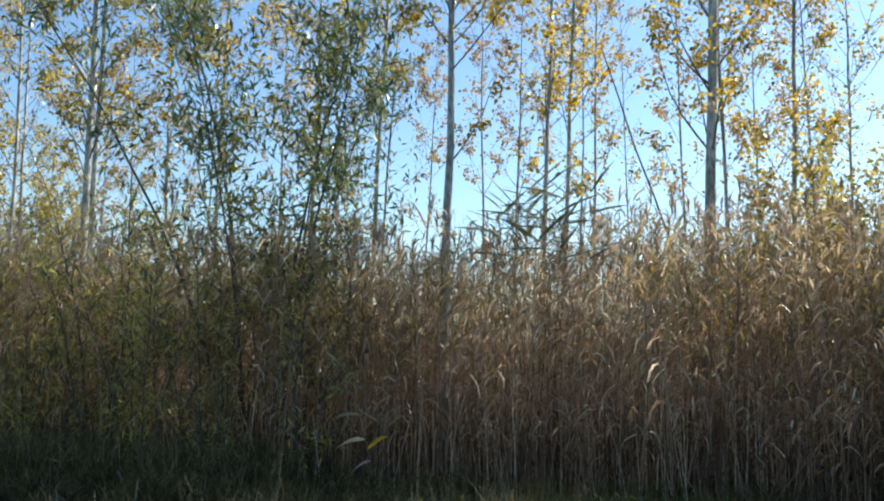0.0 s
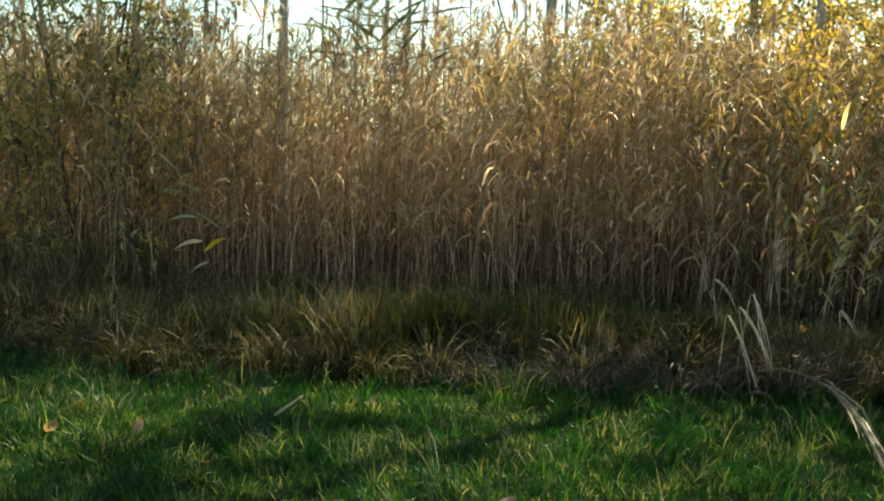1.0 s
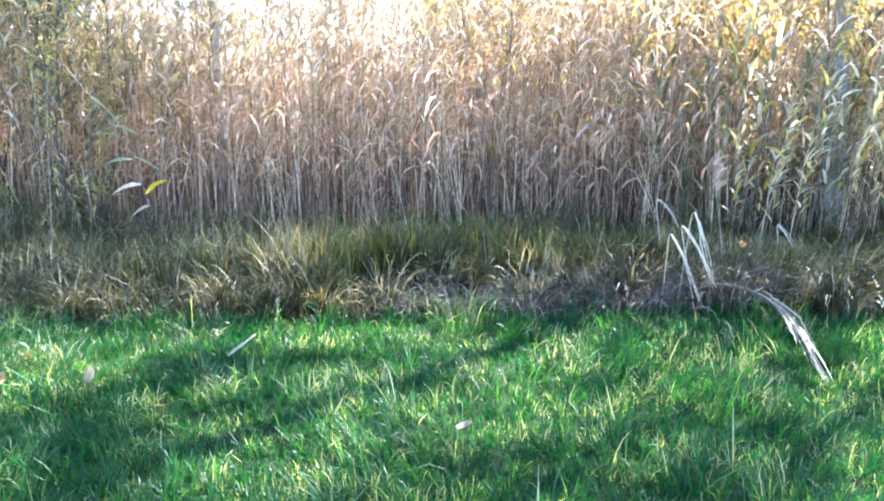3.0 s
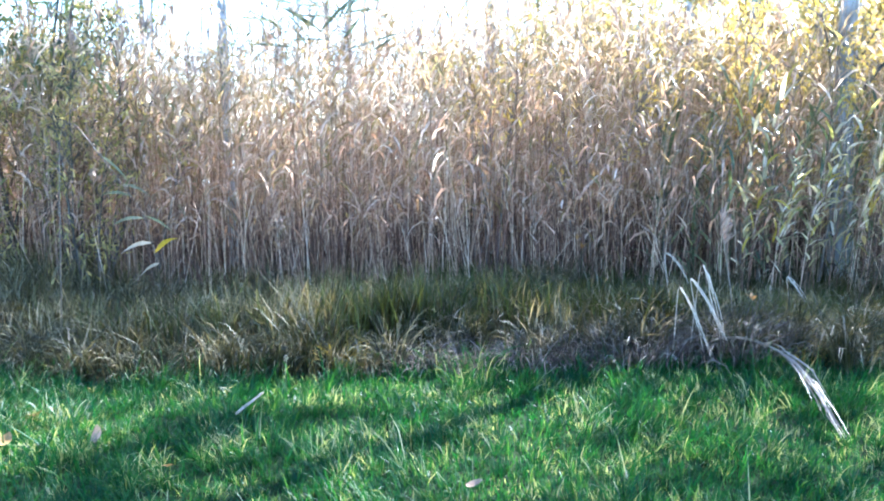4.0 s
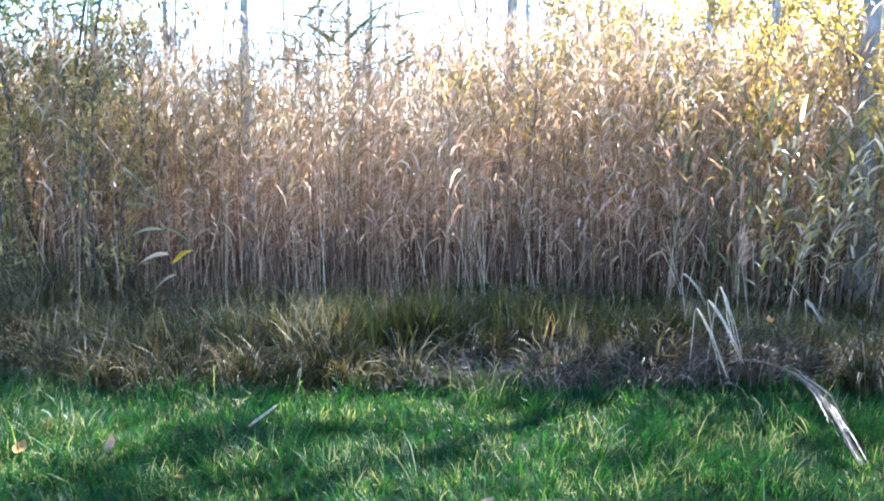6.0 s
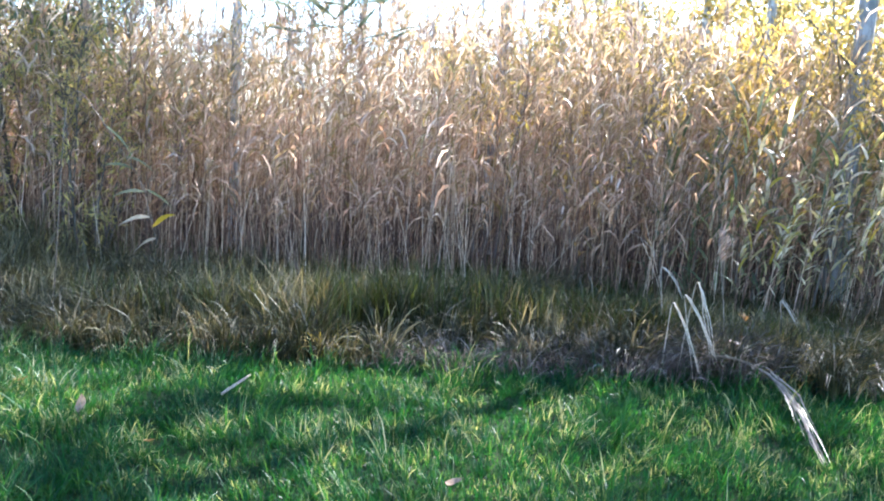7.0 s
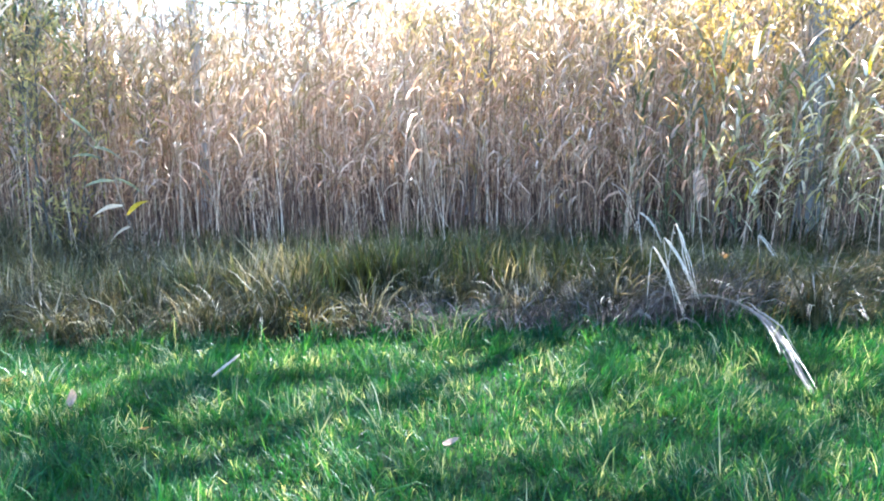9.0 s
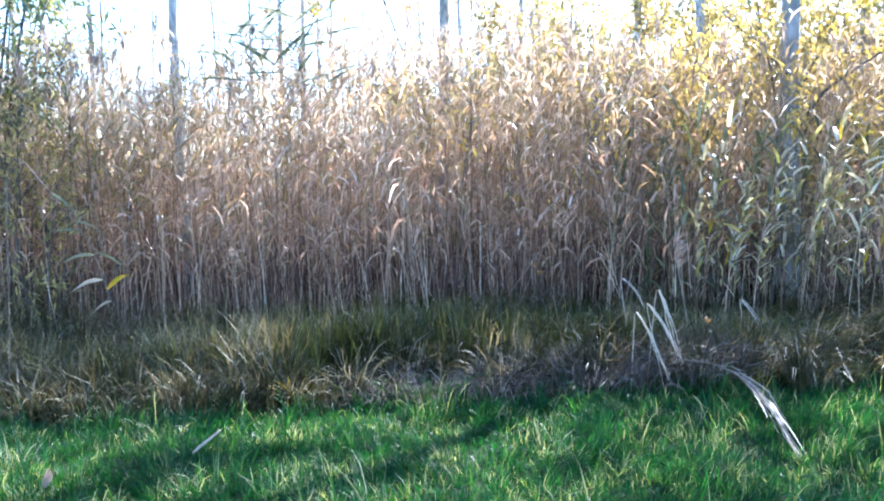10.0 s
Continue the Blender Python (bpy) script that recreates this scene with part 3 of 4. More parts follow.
def tree(name, x, y, radius, height, lean, crown_from, n_limb, leaves, leaf_mat, bark_mat, seed, label, category="tree",
         leaf_len=0.065, leaf_ratio=0.75, limb_len=1.7, limb_angle=0.75, wander=0.045, group="", bow=(0.0, 0.0), fine=True):
    """A tapered wandering trunk, limbs that rise, twigs on them and a loose crown of single leaves."""
    g = np.random.default_rng(seed)
    root = new(name)
    root.location = (x, y, float(ground_z(x, y)) - 0.03)
    k = 16
    s = np.linspace(0, 1, k)
    line = np.zeros((k, 3))
    line[:, 2] = s * height
    line[:, 0] = lean[0] * s * height + bow[0] * np.sin(np.pi * s)
    line[:, 1] = lean[1] * s * height + bow[1] * np.sin(np.pi * s)
    sway = np.cumsum(g.normal(0, wander, (k, 2)) / np.sqrt(k), axis=0)
    line[:, :2] += sway - sway[:1] - s[:, None] * (sway[-1] - sway[0]) * 0.6
    line[0, :2] = 0
    r = radius * ((1 - s) ** 0.8 * 0.92 + 0.08) * (1 + 0.35 * np.exp(-s * height / 0.25))
    trunk = tubes(line[None], (r * (1 + g.normal(0, 0.03, k)))[None], 10)
    part("trunk", trunk, bark_mat, root)
    # limbs
    f = crown_from + (0.97 - crown_from) * np.sort(g.random(n_limb)) ** 0.9
    foot = frames_along(line, f)
    rel = (f - crown_from) / (1 - crown_from)
    ll = limb_len * g.uniform(0.5, 1.15, n_limb) * (1.05 - 0.75 * rel)
    az = np.arange(n_limb) * 2.4 + g.normal(0, 0.5, n_limb)
    limb = arcs(foot, ll, az, limb_angle + g.normal(0, 0.15, n_limb), -0.45 + g.normal(0, 0.15, n_limb), 6)
    limb += np.cumsum(g.normal(0, 0.018, limb.shape), axis=1) * np.linspace(0, 1, 6)[None, :, None]
    lr = np.clip(radius * 0.2 * (1.1 - 0.8 * rel), 0.005, 0.016)[:, None] * np.linspace(1, 0.25, 6)[None, :]
    wood_mat = M_DARK_BARK if bark_mat is M_DARK_BARK else M_TWIG
    # twigs
    per = 7
    ti = np.repeat(np.arange(n_limb), per)
    tf = g.uniform(0.25, 1.0, len(ti)) * 4.999
    lo = tf.astype(int)
    w = (tf - lo)[:, None]
    tfoot = limb[ti, lo] * (1 - w) + limb[ti, lo + 1] * w
    tl = g.uniform(0.25, 0.6, len(ti)) * limb_len / 1.7
    twig = arcs(tfoot, tl, az[ti] + g.normal(0, 0.9, len(ti)), limb_angle + g.normal(0.1, 0.3, len(ti)), g.normal(-0.1, 0.4, len(ti)), 4)
    tr = np.linspace(0.0045, 0.0018, 4)[None, :] * np.ones((len(ti), 1))
    # leaves, in loose bunches towards the twig ends
    li = g.integers(0, len(ti), leaves)
    li = np.where(g.random(leaves) < 0.5, li, (li // 5) * 5 % len(ti))
    at = twig[li, g.integers(1, 4, leaves)] + g.normal(0, 0.05, (leaves, 3))
    if fine:
        for q in range(n_limb):
            bough = part("limb", tubes(limb[q:q + 1], lr[q:q + 1], 5), wood_mat, root)
            part("brushwood", tubes(twig[ti == q], tr[ti == q], 3), wood_mat, bough, kind="stuff")
            mine = at[ti[li] == q]
            if len(mine):
                part("foliage", leaf_cards(g, mine, leaf_len, leaf_ratio), leaf_mat, bough, kind="stuff")
    else:
        part("brushwood", joined([tubes(limb, lr, 4), tubes(twig, tr, 3)]), wood_mat, root, kind="stuff")
        part("crown", leaf_cards(g, at, leaf_len, leaf_ratio), leaf_mat, root, kind="stuff")
    return tagged(root, label, category, group)


POPLARS = [
    # x, y, radius, height, lean x, lean y, crown from, limbs, leaves, bow
    (-10.45, 12.0, 0.05, 10.0, -0.015, 0.0, 0.26, 20, 1100, 0.0),
    (-11.95, 14.0, 0.045, 10.0, -0.02, 0.0, 0.3, 18, 900, 0.0),
    (-8.25, 11.0, 0.07, 12.0, -0.01, 0.0, 0.28, 26, 1700, 0.0),
    (-8.36, 11.25, 0.055, 11.0, -0.006, 0.0, 0.3, 20, 1200, 0.1),
    (-6.92, 12.5, 0.042, 10.5, 0.0, 0.0, 0.3, 22, 1500, 0.0),
    (-6.0, 14.0, 0.05, 11.5, 0.02, 0.0, 0.38, 18, 800, 0.0),
    (-4.12, 12.0, 0.045, 12.0, 0.028, 0.0, 0.3, 24, 1500, 0.0),
    (-2.14, 8.85, 0.055, 10.5, 0.004, 0.0, 0.3, 24, 1700, 0.0),
    (-1.62, 12.5, 0.045, 12.5, 0.02, 0.0, 0.3, 24, 1600, 0.0),
    (-1.45, 14.0, 0.05, 11.5, 0.025, 0.0, 0.32, 20, 1200, 0.0),
    (-1.03, 15.0, 0.035, 10.0, 0.012, 0.0, 0.34, 16, 700, 0.0),
    (0.6, 10.5, 0.082, 13.5, 0.022, 0.0, 0.25, 28, 1900, 0.0),
    (1.03, 11.5, 0.035, 9.0, -0.015, 0.0, 0.25, 18, 800, 0.0),
    (1.93, 13.0, 0.05, 10.5, 0.02, 0.0, 0.28, 22, 1900, 0.0),
    (2.72, 12.8, 0.03, 8.0, 0.004, 0.0, 0.3, 18, 380, 0.0),
    (3.25, 11.0, 0.06, 12.0, -0.01, 0.0, 0.42, 24, 1300, 0.0),
    (3.63, 10.0, 0.065, 12.5, 0.006, 0.0, 0.46, 24, 1100, 0.0),
    (5.9, 10.4, 0.07, 12.0, 0.0, 0.0, 0.4, 24, 1100, 0.0),
]


def build_poplars():
    for i, (x, y, r, h, lx, ly, cf, nl, nv, bow) in enumerate(POPLARS):
        tree("poplar", x, y, r, h, (lx, ly), cf, nl + 10, int(nv * 2.6), M_POPLAR_LEAF, M_BARK, 100 + i,
             "slender grey-barked poplar with sparse yellow autumn leaves", "tree", group="poplars behind the reeds", bow=(bow, 0.0))
    # the stout trunk that stands at the front of the reeds
    stout = tree("poplar", 3.83, 8.0, 0.1, 13.0, (0.004, 0.0), 0.3, 60, 26000, M_POPLAR_LEAF, M_SHADED_BARK, 140,
         "stout grey poplar trunk rising from the front of the reeds", "tree", group="poplars behind the reeds", limb_len=2.5, leaf_len=0.085)
    for i, (knots, thick) in enumerate([([(0.04, -0.05, 1.75), (0.24, -0.1, 2.08), (0.5, -0.14, 2.28), (0.81, -0.15, 2.48), (1.2, -0.2, 2.8)], 0.016),
                                        ([(0.05, -0.04, 2.1), (0.12, -0.1, 2.3), (0.26, -0.12, 2.54), (0.38, -0.1, 2.9), (0.42, -0.1, 3.3)], 0.012),
                                        ([(-0.05, -0.04, 2.2), (-0.2, -0.1, 2.33), (-0.4, -0.12, 2.5), (-0.82, -0.15, 2.87), (-1.1, -0.2, 3.2)], 0.01)]):
        g = np.random.default_rng(150 + i)
        k = np.array(knots)
        t = np.linspace(0, 1, 14)
        line = np.stack([np.interp(t, np.linspace(0, 1, 5), k[:, q]) for q in range(3)], axis=-1) + np.cumsum(g.normal(0, 0.006, (14, 3)), axis=0) * t[:, None]
        bough = part("limb", tubes(line[None], np.linspace(thick, thick * 0.4, 14)[None], 6), M_DARK_BARK, stout, "bare dark side limb")
        n = 12
        foot = frames_along(line, g.uniform(0.2, 1.0, n))
        twig = arcs(foot, g.uniform(0.15, 0.4, n), g.uniform(0, 6.28, n), g.uniform(0.3, 1.1, n), g.normal(0, 0.4, n), 4)
        part("brushwood", tubes(twig, np.linspace(0.004, 0.0016, 4)[None, :] * np.ones((n, 1)), 3), M_DARK_BARK, bough, kind="stuff")
        at = twig[g.integers(0, n, 46), g.integers(1, 4, 46)] + g.normal(0, 0.03, (46, 3))
        part("foliage", leaf_cards(g, at, 0.075, 0.5), M_POPLAR_LEAF, bough, kind="stuff")
    # its neighbour, whose crown shades the near lawn
    tree("poplar", 6.5, 8.1, 0.09, 9.5, (-0.02, -0.01), 0.19, 74, 19000, M_POPLAR_LEAF, M_SHADED_BARK, 141,
         "stout grey poplar with a yellowing crown beside the reeds", "tree", group="poplars behind the reeds", limb_len=3.0, leaf_len=0.08)


build_poplars()


def build_far_trees():
    g = np.random.default_rng(31)
    for i in range(26):
        x = -17 + 27 * (i + g.uniform(0, 0.9)) / 26
        y = g.uniform(15.5, 23)
        x *= y / 15
        tree("young_birch", x, y, g.uniform(0.03, 0.055), g.uniform(9, 12.5), (g.normal(0, 0.02), 0.0), g.uniform(0.25, 0.4), 20, 1500,
             M_PALE_LEAF, M_BARK, 200 + i, "thin pale tree with faded autumn twigs and leaves", "tree",
             leaf_len=0.08, group="thin trees in the distance", fine=False)


build_far_trees()


def bush(name, x, y, height, spread, stems, leaves, leaf_mat, bark_mat, seed, label, category, leaf_len, ratio, droop=0.5, low=0.15, group=""):
    """Several stems from one foot, side twigs and single leaves."""
    g = np.random.default_rng(seed)
    root = new(name)
    root.location = (x, y, float(ground_z(x, y)) - 0.03)
    k = 9
    az = np.arange(stems) * 2.4 + g.normal(0, 0.3, stems)
    foot = np.stack([np.sin(az) * 0.12, np.cos(az) * 0.12, np.zeros(stems)], axis=-1)
    ln = height * g.uniform(0.6, 1.0, stems)
    line = arcs(foot, ln, az, np.abs(g.normal(spread * 0.4, spread * 0.25, stems)), g.uniform(0.0, spread, stems), k)
    line += np.cumsum(g.normal(0, 0.03, line.shape), axis=1) * np.linspace(0, 1, k)[None, :, None]
    rad = g.uniform(0.009, 0.02, stems)[:, None] * np.linspace(1, 0.2, k)[None, :] * (height / 4) ** 0.5
    per = 24
    ti = np.repeat(np.arange(stems), per)
    tf = g.uniform(low, 1.0, len(ti)) * (k - 1.001)
    lo = tf.astype(int)
    w = (tf - lo)[:, None]
    tfoot = line[ti, lo] * (1 - w) + line[ti, lo + 1] * w
    m = len(ti)
    twig = arcs(tfoot, g.uniform(0.3, 0.95, m) * height / 5, g.uniform(0, 2 * np.pi, m), g.uniform(0.4, 1.0, m), g.uniform(-0.2, droop * 1.6, m), 5)
    tr = np.linspace(0.005, 0.0015, 5)[None, :] * np.ones((m, 1))
    li = g.integers(0, m, leaves)
    at = twig[li, g.integers(1, 5, leaves)] + g.normal(0, 0.05 * height / 4, (leaves, 3))
    for q in range(stems):
        stem = part("stem", tubes(line[q:q + 1], rad[q:q + 1], 6), bark_mat, root)
        part("brushwood", tubes(twig[ti == q], tr[ti == q], 3), bark_mat, stem, kind="stuff")
        part("foliage", leaf_cards(g, at[ti[li] == q], leaf_len, ratio, 0.9), leaf_mat, stem, kind="stuff")
    return tagged(root, label, category, group)


def build_bushes():
    # the willow among the reeds
    bush("willow", -3.9, 8.1, 6.8, 0.55, 9, 10000, M_WILLOW_DARK, M_DARK_BARK, 301,
         "tall multi-stemmed willow with narrow dark green leaves", "willow", 0.12, 0.22, 0.9, 0.36)
    bush("willow", -5.6, 8.0, 3.5, 0.45, 9, 3000, M_WILLOW_LEAF, M_DARK_BARK, 302,
         "low willow bush with dense green leaves among reeds", "willow", 0.09, 0.22, 0.8, 0.08)
    bush("willow", -3.2, 7.75, 2.7, 0.5, 7, 1300, M_WILLOW_LEAF, M_DARK_BARK, 303,
         "low willow bush with dense green leaves among reeds", "willow", 0.09, 0.22, 0.8, 0.08)
    bush("willow", -7.3, 8.0, 3.2, 0.45, 9, 3600, M_WILLOW_LEAF, M_DARK_BARK, 304,
         "low willow bush with dense green leaves among reeds", "willow", 0.09, 0.22, 0.8, 0.08)
    for i, (x, y, h) in enumerate([(-6.4, 7.7, 2.8), (-8.7, 8.0, 3.2), (-4.9, 7.6, 2.5), (-10.2, 8.4, 3.2), (-4.1, 7.6, 2.7)]):
        bush("willow", x, y, h, 0.45, 7, 2400 if x < -5 else 2000, M_WILLOW_LEAF, M_DARK_BARK, 306 + i,
             "low willow bush with dense green leaves among reeds", "willow", 0.09, 0.22, 0.8, 0.08)
    for i, (x, y, h) in enumerate([(-2.85, 8.1, 2.7), (-3.5, 8.0, 2.75), (-4.5, 8.0, 2.6)]):
        bush("willow", x, y, h, 0.4, 5, 850, M_SHRUB_LEAF, M_DARK_BARK, 312 + i,
             "young willow with thin olive-yellow leaves among reeds", "willow", 0.085, 0.22, 0.8, 0.62)
    # yellow-leaved saplings that grow up through the reeds
    for i, (x, y, h, nv) in enumerate([(0.5, 8.25, 2.5, 200), (1.5, 8.2, 2.5, 240), (2.3, 8.1, 2.8, 520), (2.9, 8.0, 2.75, 800), (3.4, 7.8, 2.6, 800), (4.3, 8.1, 2.6, 600), (4.9, 8.0, 2.6, 500)]):
        bush("sapling", x, y, h, 0.4, 3, nv, M_SAPLING_LEAF, M_TWIG, 350 + i,
             "thin sapling with bright yellow leaves among the reeds", "sapling", 0.075, 0.36, 0.6, 0.62, "saplings in the reeds")
    # the yellowing thicket behind the reeds
    spots = [(1.9, 12.6, 3.9), (2.7, 12.0, 4.2), (3.5, 11.6, 4.5), (4.3, 11.3, 4.6), (5.2, 11.0, 4.7), (6.2, 10.8, 4.8), (7.4, 11.2, 4.8),
             (-11.2, 13.2, 4.5), (-9.9, 13.4, 4.3), (-12.6, 13.0, 4.7), (0.7, 13.2, 3.6)]
    for i, (x, y, h) in enumerate(spots):
        bush("shrub", x, y, h, 0.5, 14, 8800 if x > 2 else 6000, M_SHRUB_LEAF, M_TWIG, 320 + i,
             "yellow-green autumn shrub in a thicket behind the reeds", "shrub", 0.085, 0.55, 0.6, 0.2, "thicket shrubs")


build_bushes()


# ---- single plants at the edge of the reeds ----
def one_blade(name, parent, material, foot, length, az, lean, droop, half, k=6, profile=(0.45, 0.95, 1.0, 0.8, 0.5, 0.04), twist=0.3, seed=0, label=""):
    """One leaf as a part of its own."""
    g = np.random.default_rng(seed)
    one = np.array
    prof = np.interp(np.linspace(0, 1, k), np.linspace(0, 1, len(profile)), profile)
    return part(name, blades(one([foot], float), one([length]), one([az]), one([lean]), one([droop]), one([half]), k, prof, twist, g), material, parent, label)


def reed(x, y, height, lean_az, lean, bend, n_leaf, leaf_len, half, leaf_mat, seed, label, plume=True, leaf_from=0.3, side=None,
         group="reeds at the edge", yellow=0.0, stem_mat=None, droop=(0.5, 2.0), lean_leaf=(0.3, 0.9), plane=None):
    """One reed: a round stem, single leaves by turns and, on most, a plume."""
    g = np.random.default_rng(seed)
    root = new("reed")
    root.location = (x, y, float(ground_z(x, y)) - 0.02)
    k = 9
    line = arcs(np.zeros((1, 3)), np.array([height]), np.array([lean_az]), np.array([lean]), np.array([bend]), k, 1.8)
    rad = np.linspace(0.0034, 0.0014, k)[None]
    part("stem", tubes(line, rad, 5), stem_mat or M_REED_STEM, root)
    spin = g.uniform(0, 2 * np.pi)
    if plane is None:
        plane = spin if side is None else side
    for i in range(n_leaf):
        f = leaf_from + (0.98 - leaf_from) * (i + g.uniform(0.1, 0.9)) / n_leaf
        foot = frames_along(line[0], np.array([f]))[0]
        az = plane + (np.pi if i % 2 and side is None else 0) + g.normal(0, 0.45)
        mat = M_YELLOW_LEAF if g.random() < yellow else leaf_mat
        one_blade("leaf", root, mat, foot, leaf_len * g.uniform(0.65, 1.2), az, g.uniform(*lean_leaf), g.uniform(*droop), half * g.uniform(0.7, 1.2), 6,
                  seed=seed * 31 + i, twist=0.5)
    if plume:
        per = 26
        up = g.uniform(0, 0.18, per)
        top = line[0, -1][None] + np.stack([np.zeros(per), np.zeros(per), up - 0.08], axis=-1)
        paz = lean_az + g.normal(0, 1.0, per)
        part("plume", blades(top, g.uniform(0.07, 0.16, per), paz, g.uniform(0.05, 0.5, per), g.uniform(0.2, 1.3, per), g.uniform(0.003, 0.006, per), 4,
                             [0.5, 1, 0.8, 0.1], 1.2, g), M_PLUME, root, "brown feathery plume")
    return tagged(root, label, "reed", group)


def spread_copies(models, count, x0, x1, y0, y1, seed, scale=(0.85, 1.12)):
    """Copies of model plants over a stretch of the plan, turned about and of different sizes."""
    g = np.random.default_rng(seed)
    for i in range(count):
        x, y = x0 + (x1 - x0) * (i + g.random()) / count, g.uniform(y0, y1)
        m = pose(x, y, float(ground_z(x, y)) - 0.02, g.normal(0, 2.5), g.normal(0, 2.5), g.uniform(-70, 70)) @ Matrix.Scale(g.uniform(*scale), 4)
        copy_thing(models[i % len(models)], m)


def build_edge_reeds():
    tan = [reed(-3.0 + i * 0.9, REED_FRONT + 0.3, 2.2 + 0.07 * i, 1.0 + 1.9 * i, 0.05, 0.2 + 0.04 * i, 8, 0.26, 0.0095, M_REED_LEAF, 400 + i,
                "tall tan reed with withered hanging leaves", plume=i % 3 != 1, leaf_from=0.36) for i in range(7)]
    spread_copies(tan, 70, -7.5, 5.5, REED_FRONT - 0.3, REED_FRONT + 0.25, 48)
    spread_copies(tan, 26, -4.8, -2.4, REED_FRONT - 0.35, REED_FRONT + 0.1, 47)
    low = [reed(0.8 + i * 0.5, 7.2, 1.25 + 0.1 * i, 1.2 + 0.7 * i, 0.08, 0.5, 6, 0.26, 0.009, M_REED_LEAF, 420 + i,
                "short reed with pale bent withered leaves", plume=False, leaf_from=0.35) for i in range(4)]
    spread_copies(low, 18, 0.8, 4.6, 7.05, 7.6, 42)
    dark = [reed(-6.0 + i * 0.6, 7.75, 2.1 + 0.12 * i, 1.0 + 1.7 * i, 0.06, 0.25, 8, 0.36, 0.011, M_SEDGE_LEAF, 430 + i,
                 "tall green reed beside the willow", plume=False, leaf_from=0.2, group="green reeds by the willow") for i in range(5)]
    spread_copies(dark, 16, -9.5, -3.4, REED_FRONT - 0.15, REED_FRONT + 0.6, 44)
    spread_copies(dark, 40, -9.8, -5.0, REED_FRONT - 0.15, REED_FRONT + 0.7, 46)
    # green and yellow reeds before the stout trunk, some of them combed one way
    fresh = [reed(2.75 + i * 0.28, 6.95 + 0.1 * (i % 3), 1.5 + 0.1 * (i % 4), 1.3 + 0.5 * (i % 3), 0.08, 0.3, 11, 0.23, 0.0145, M_GREEN_LEAF, 440 + i,
                  "leaning reed with arching green and yellow leaves", plume=False, leaf_from=0.28, side=1.5 if i % 3 == 0 else None, yellow=0.14, group="green reeds by the trunk",
                  droop=(0.5, 1.9)) for i in range(7)]
    # dark-leaved reeds added behind, in place of the tree's shade there
    deep = [reed(2.3 + i * 0.7, 7.75, 1.7 + 0.1 * i, 1.2, 0.06, 0.3, 13, 0.34, 0.013, M_SHADE_LEAF, 460 + i,
                 "deep green reed with arching leaves, added to darken the shaded background", plume=False, leaf_from=0.08, group="green reeds by the trunk", stem_mat=M_SHADE_LEAF) for i in range(4)]
    spread_copies(deep, 26, 1.9, 4.4, 7.5, 8.1, 45)
    g = np.random.default_rng(43)
    for i in range(46):
        x, y = 2.4 + 3.0 * (i + g.random()) / 46, g.uniform(6.7, 7.6)
        copy_thing(fresh[i % 7], pose(x, y, float(ground_z(x, y)) - 0.02, g.normal(0, 5), g.normal(0, 5), g.uniform(-60, 60)) @ Matrix.Scale(g.uniform(0.75, 1.1), 4))
    for i, (x, y, h) in enumerate([(3.5, 6.9, 1.6), (2.72, 6.85, 1.2), (3.3, 6.8, 1.3)]):
        reed(x, y, h, 1.4, 0.1, 0.4, 8, 0.26, 0.016, M_GREEN_LEAF, 480 + i, "leaning reed with bright yellow leaves", plume=False, leaf_from=0.55, side=1.5,
             yellow=0.7, group="green reeds by the trunk", droop=(0.8, 1.8))
    # tall reeds whose broad leaves stand against the sky
    for i, (x, y, h, az) in enumerate([(-1.42, 7.55, 2.85, 1.8), (-1.05, 7.6, 3.1, 1.5), (-0.85, 7.5, 2.95, 1.4), (-1.2, 7.7, 3.05, -1.4), (-0.62, 7.6, 2.95, 1.6), (-0.95, 7.8, 2.9, 1.7), (-1.3, 7.45, 2.8, 1.3)]):
        reed(x, y, h, 1.2, 0.02, 0.06, 14, 0.42, 0.02, M_GREY_LEAF, 470 + i, "tall reed with broad grey-green leaves against the sky",
             plume=False, leaf_from=0.74, side=None, droop=(0.0, 0.35), group="tall green reeds", lean_leaf=(0.6, 1.6), plane=az)


build_edge_reeds()


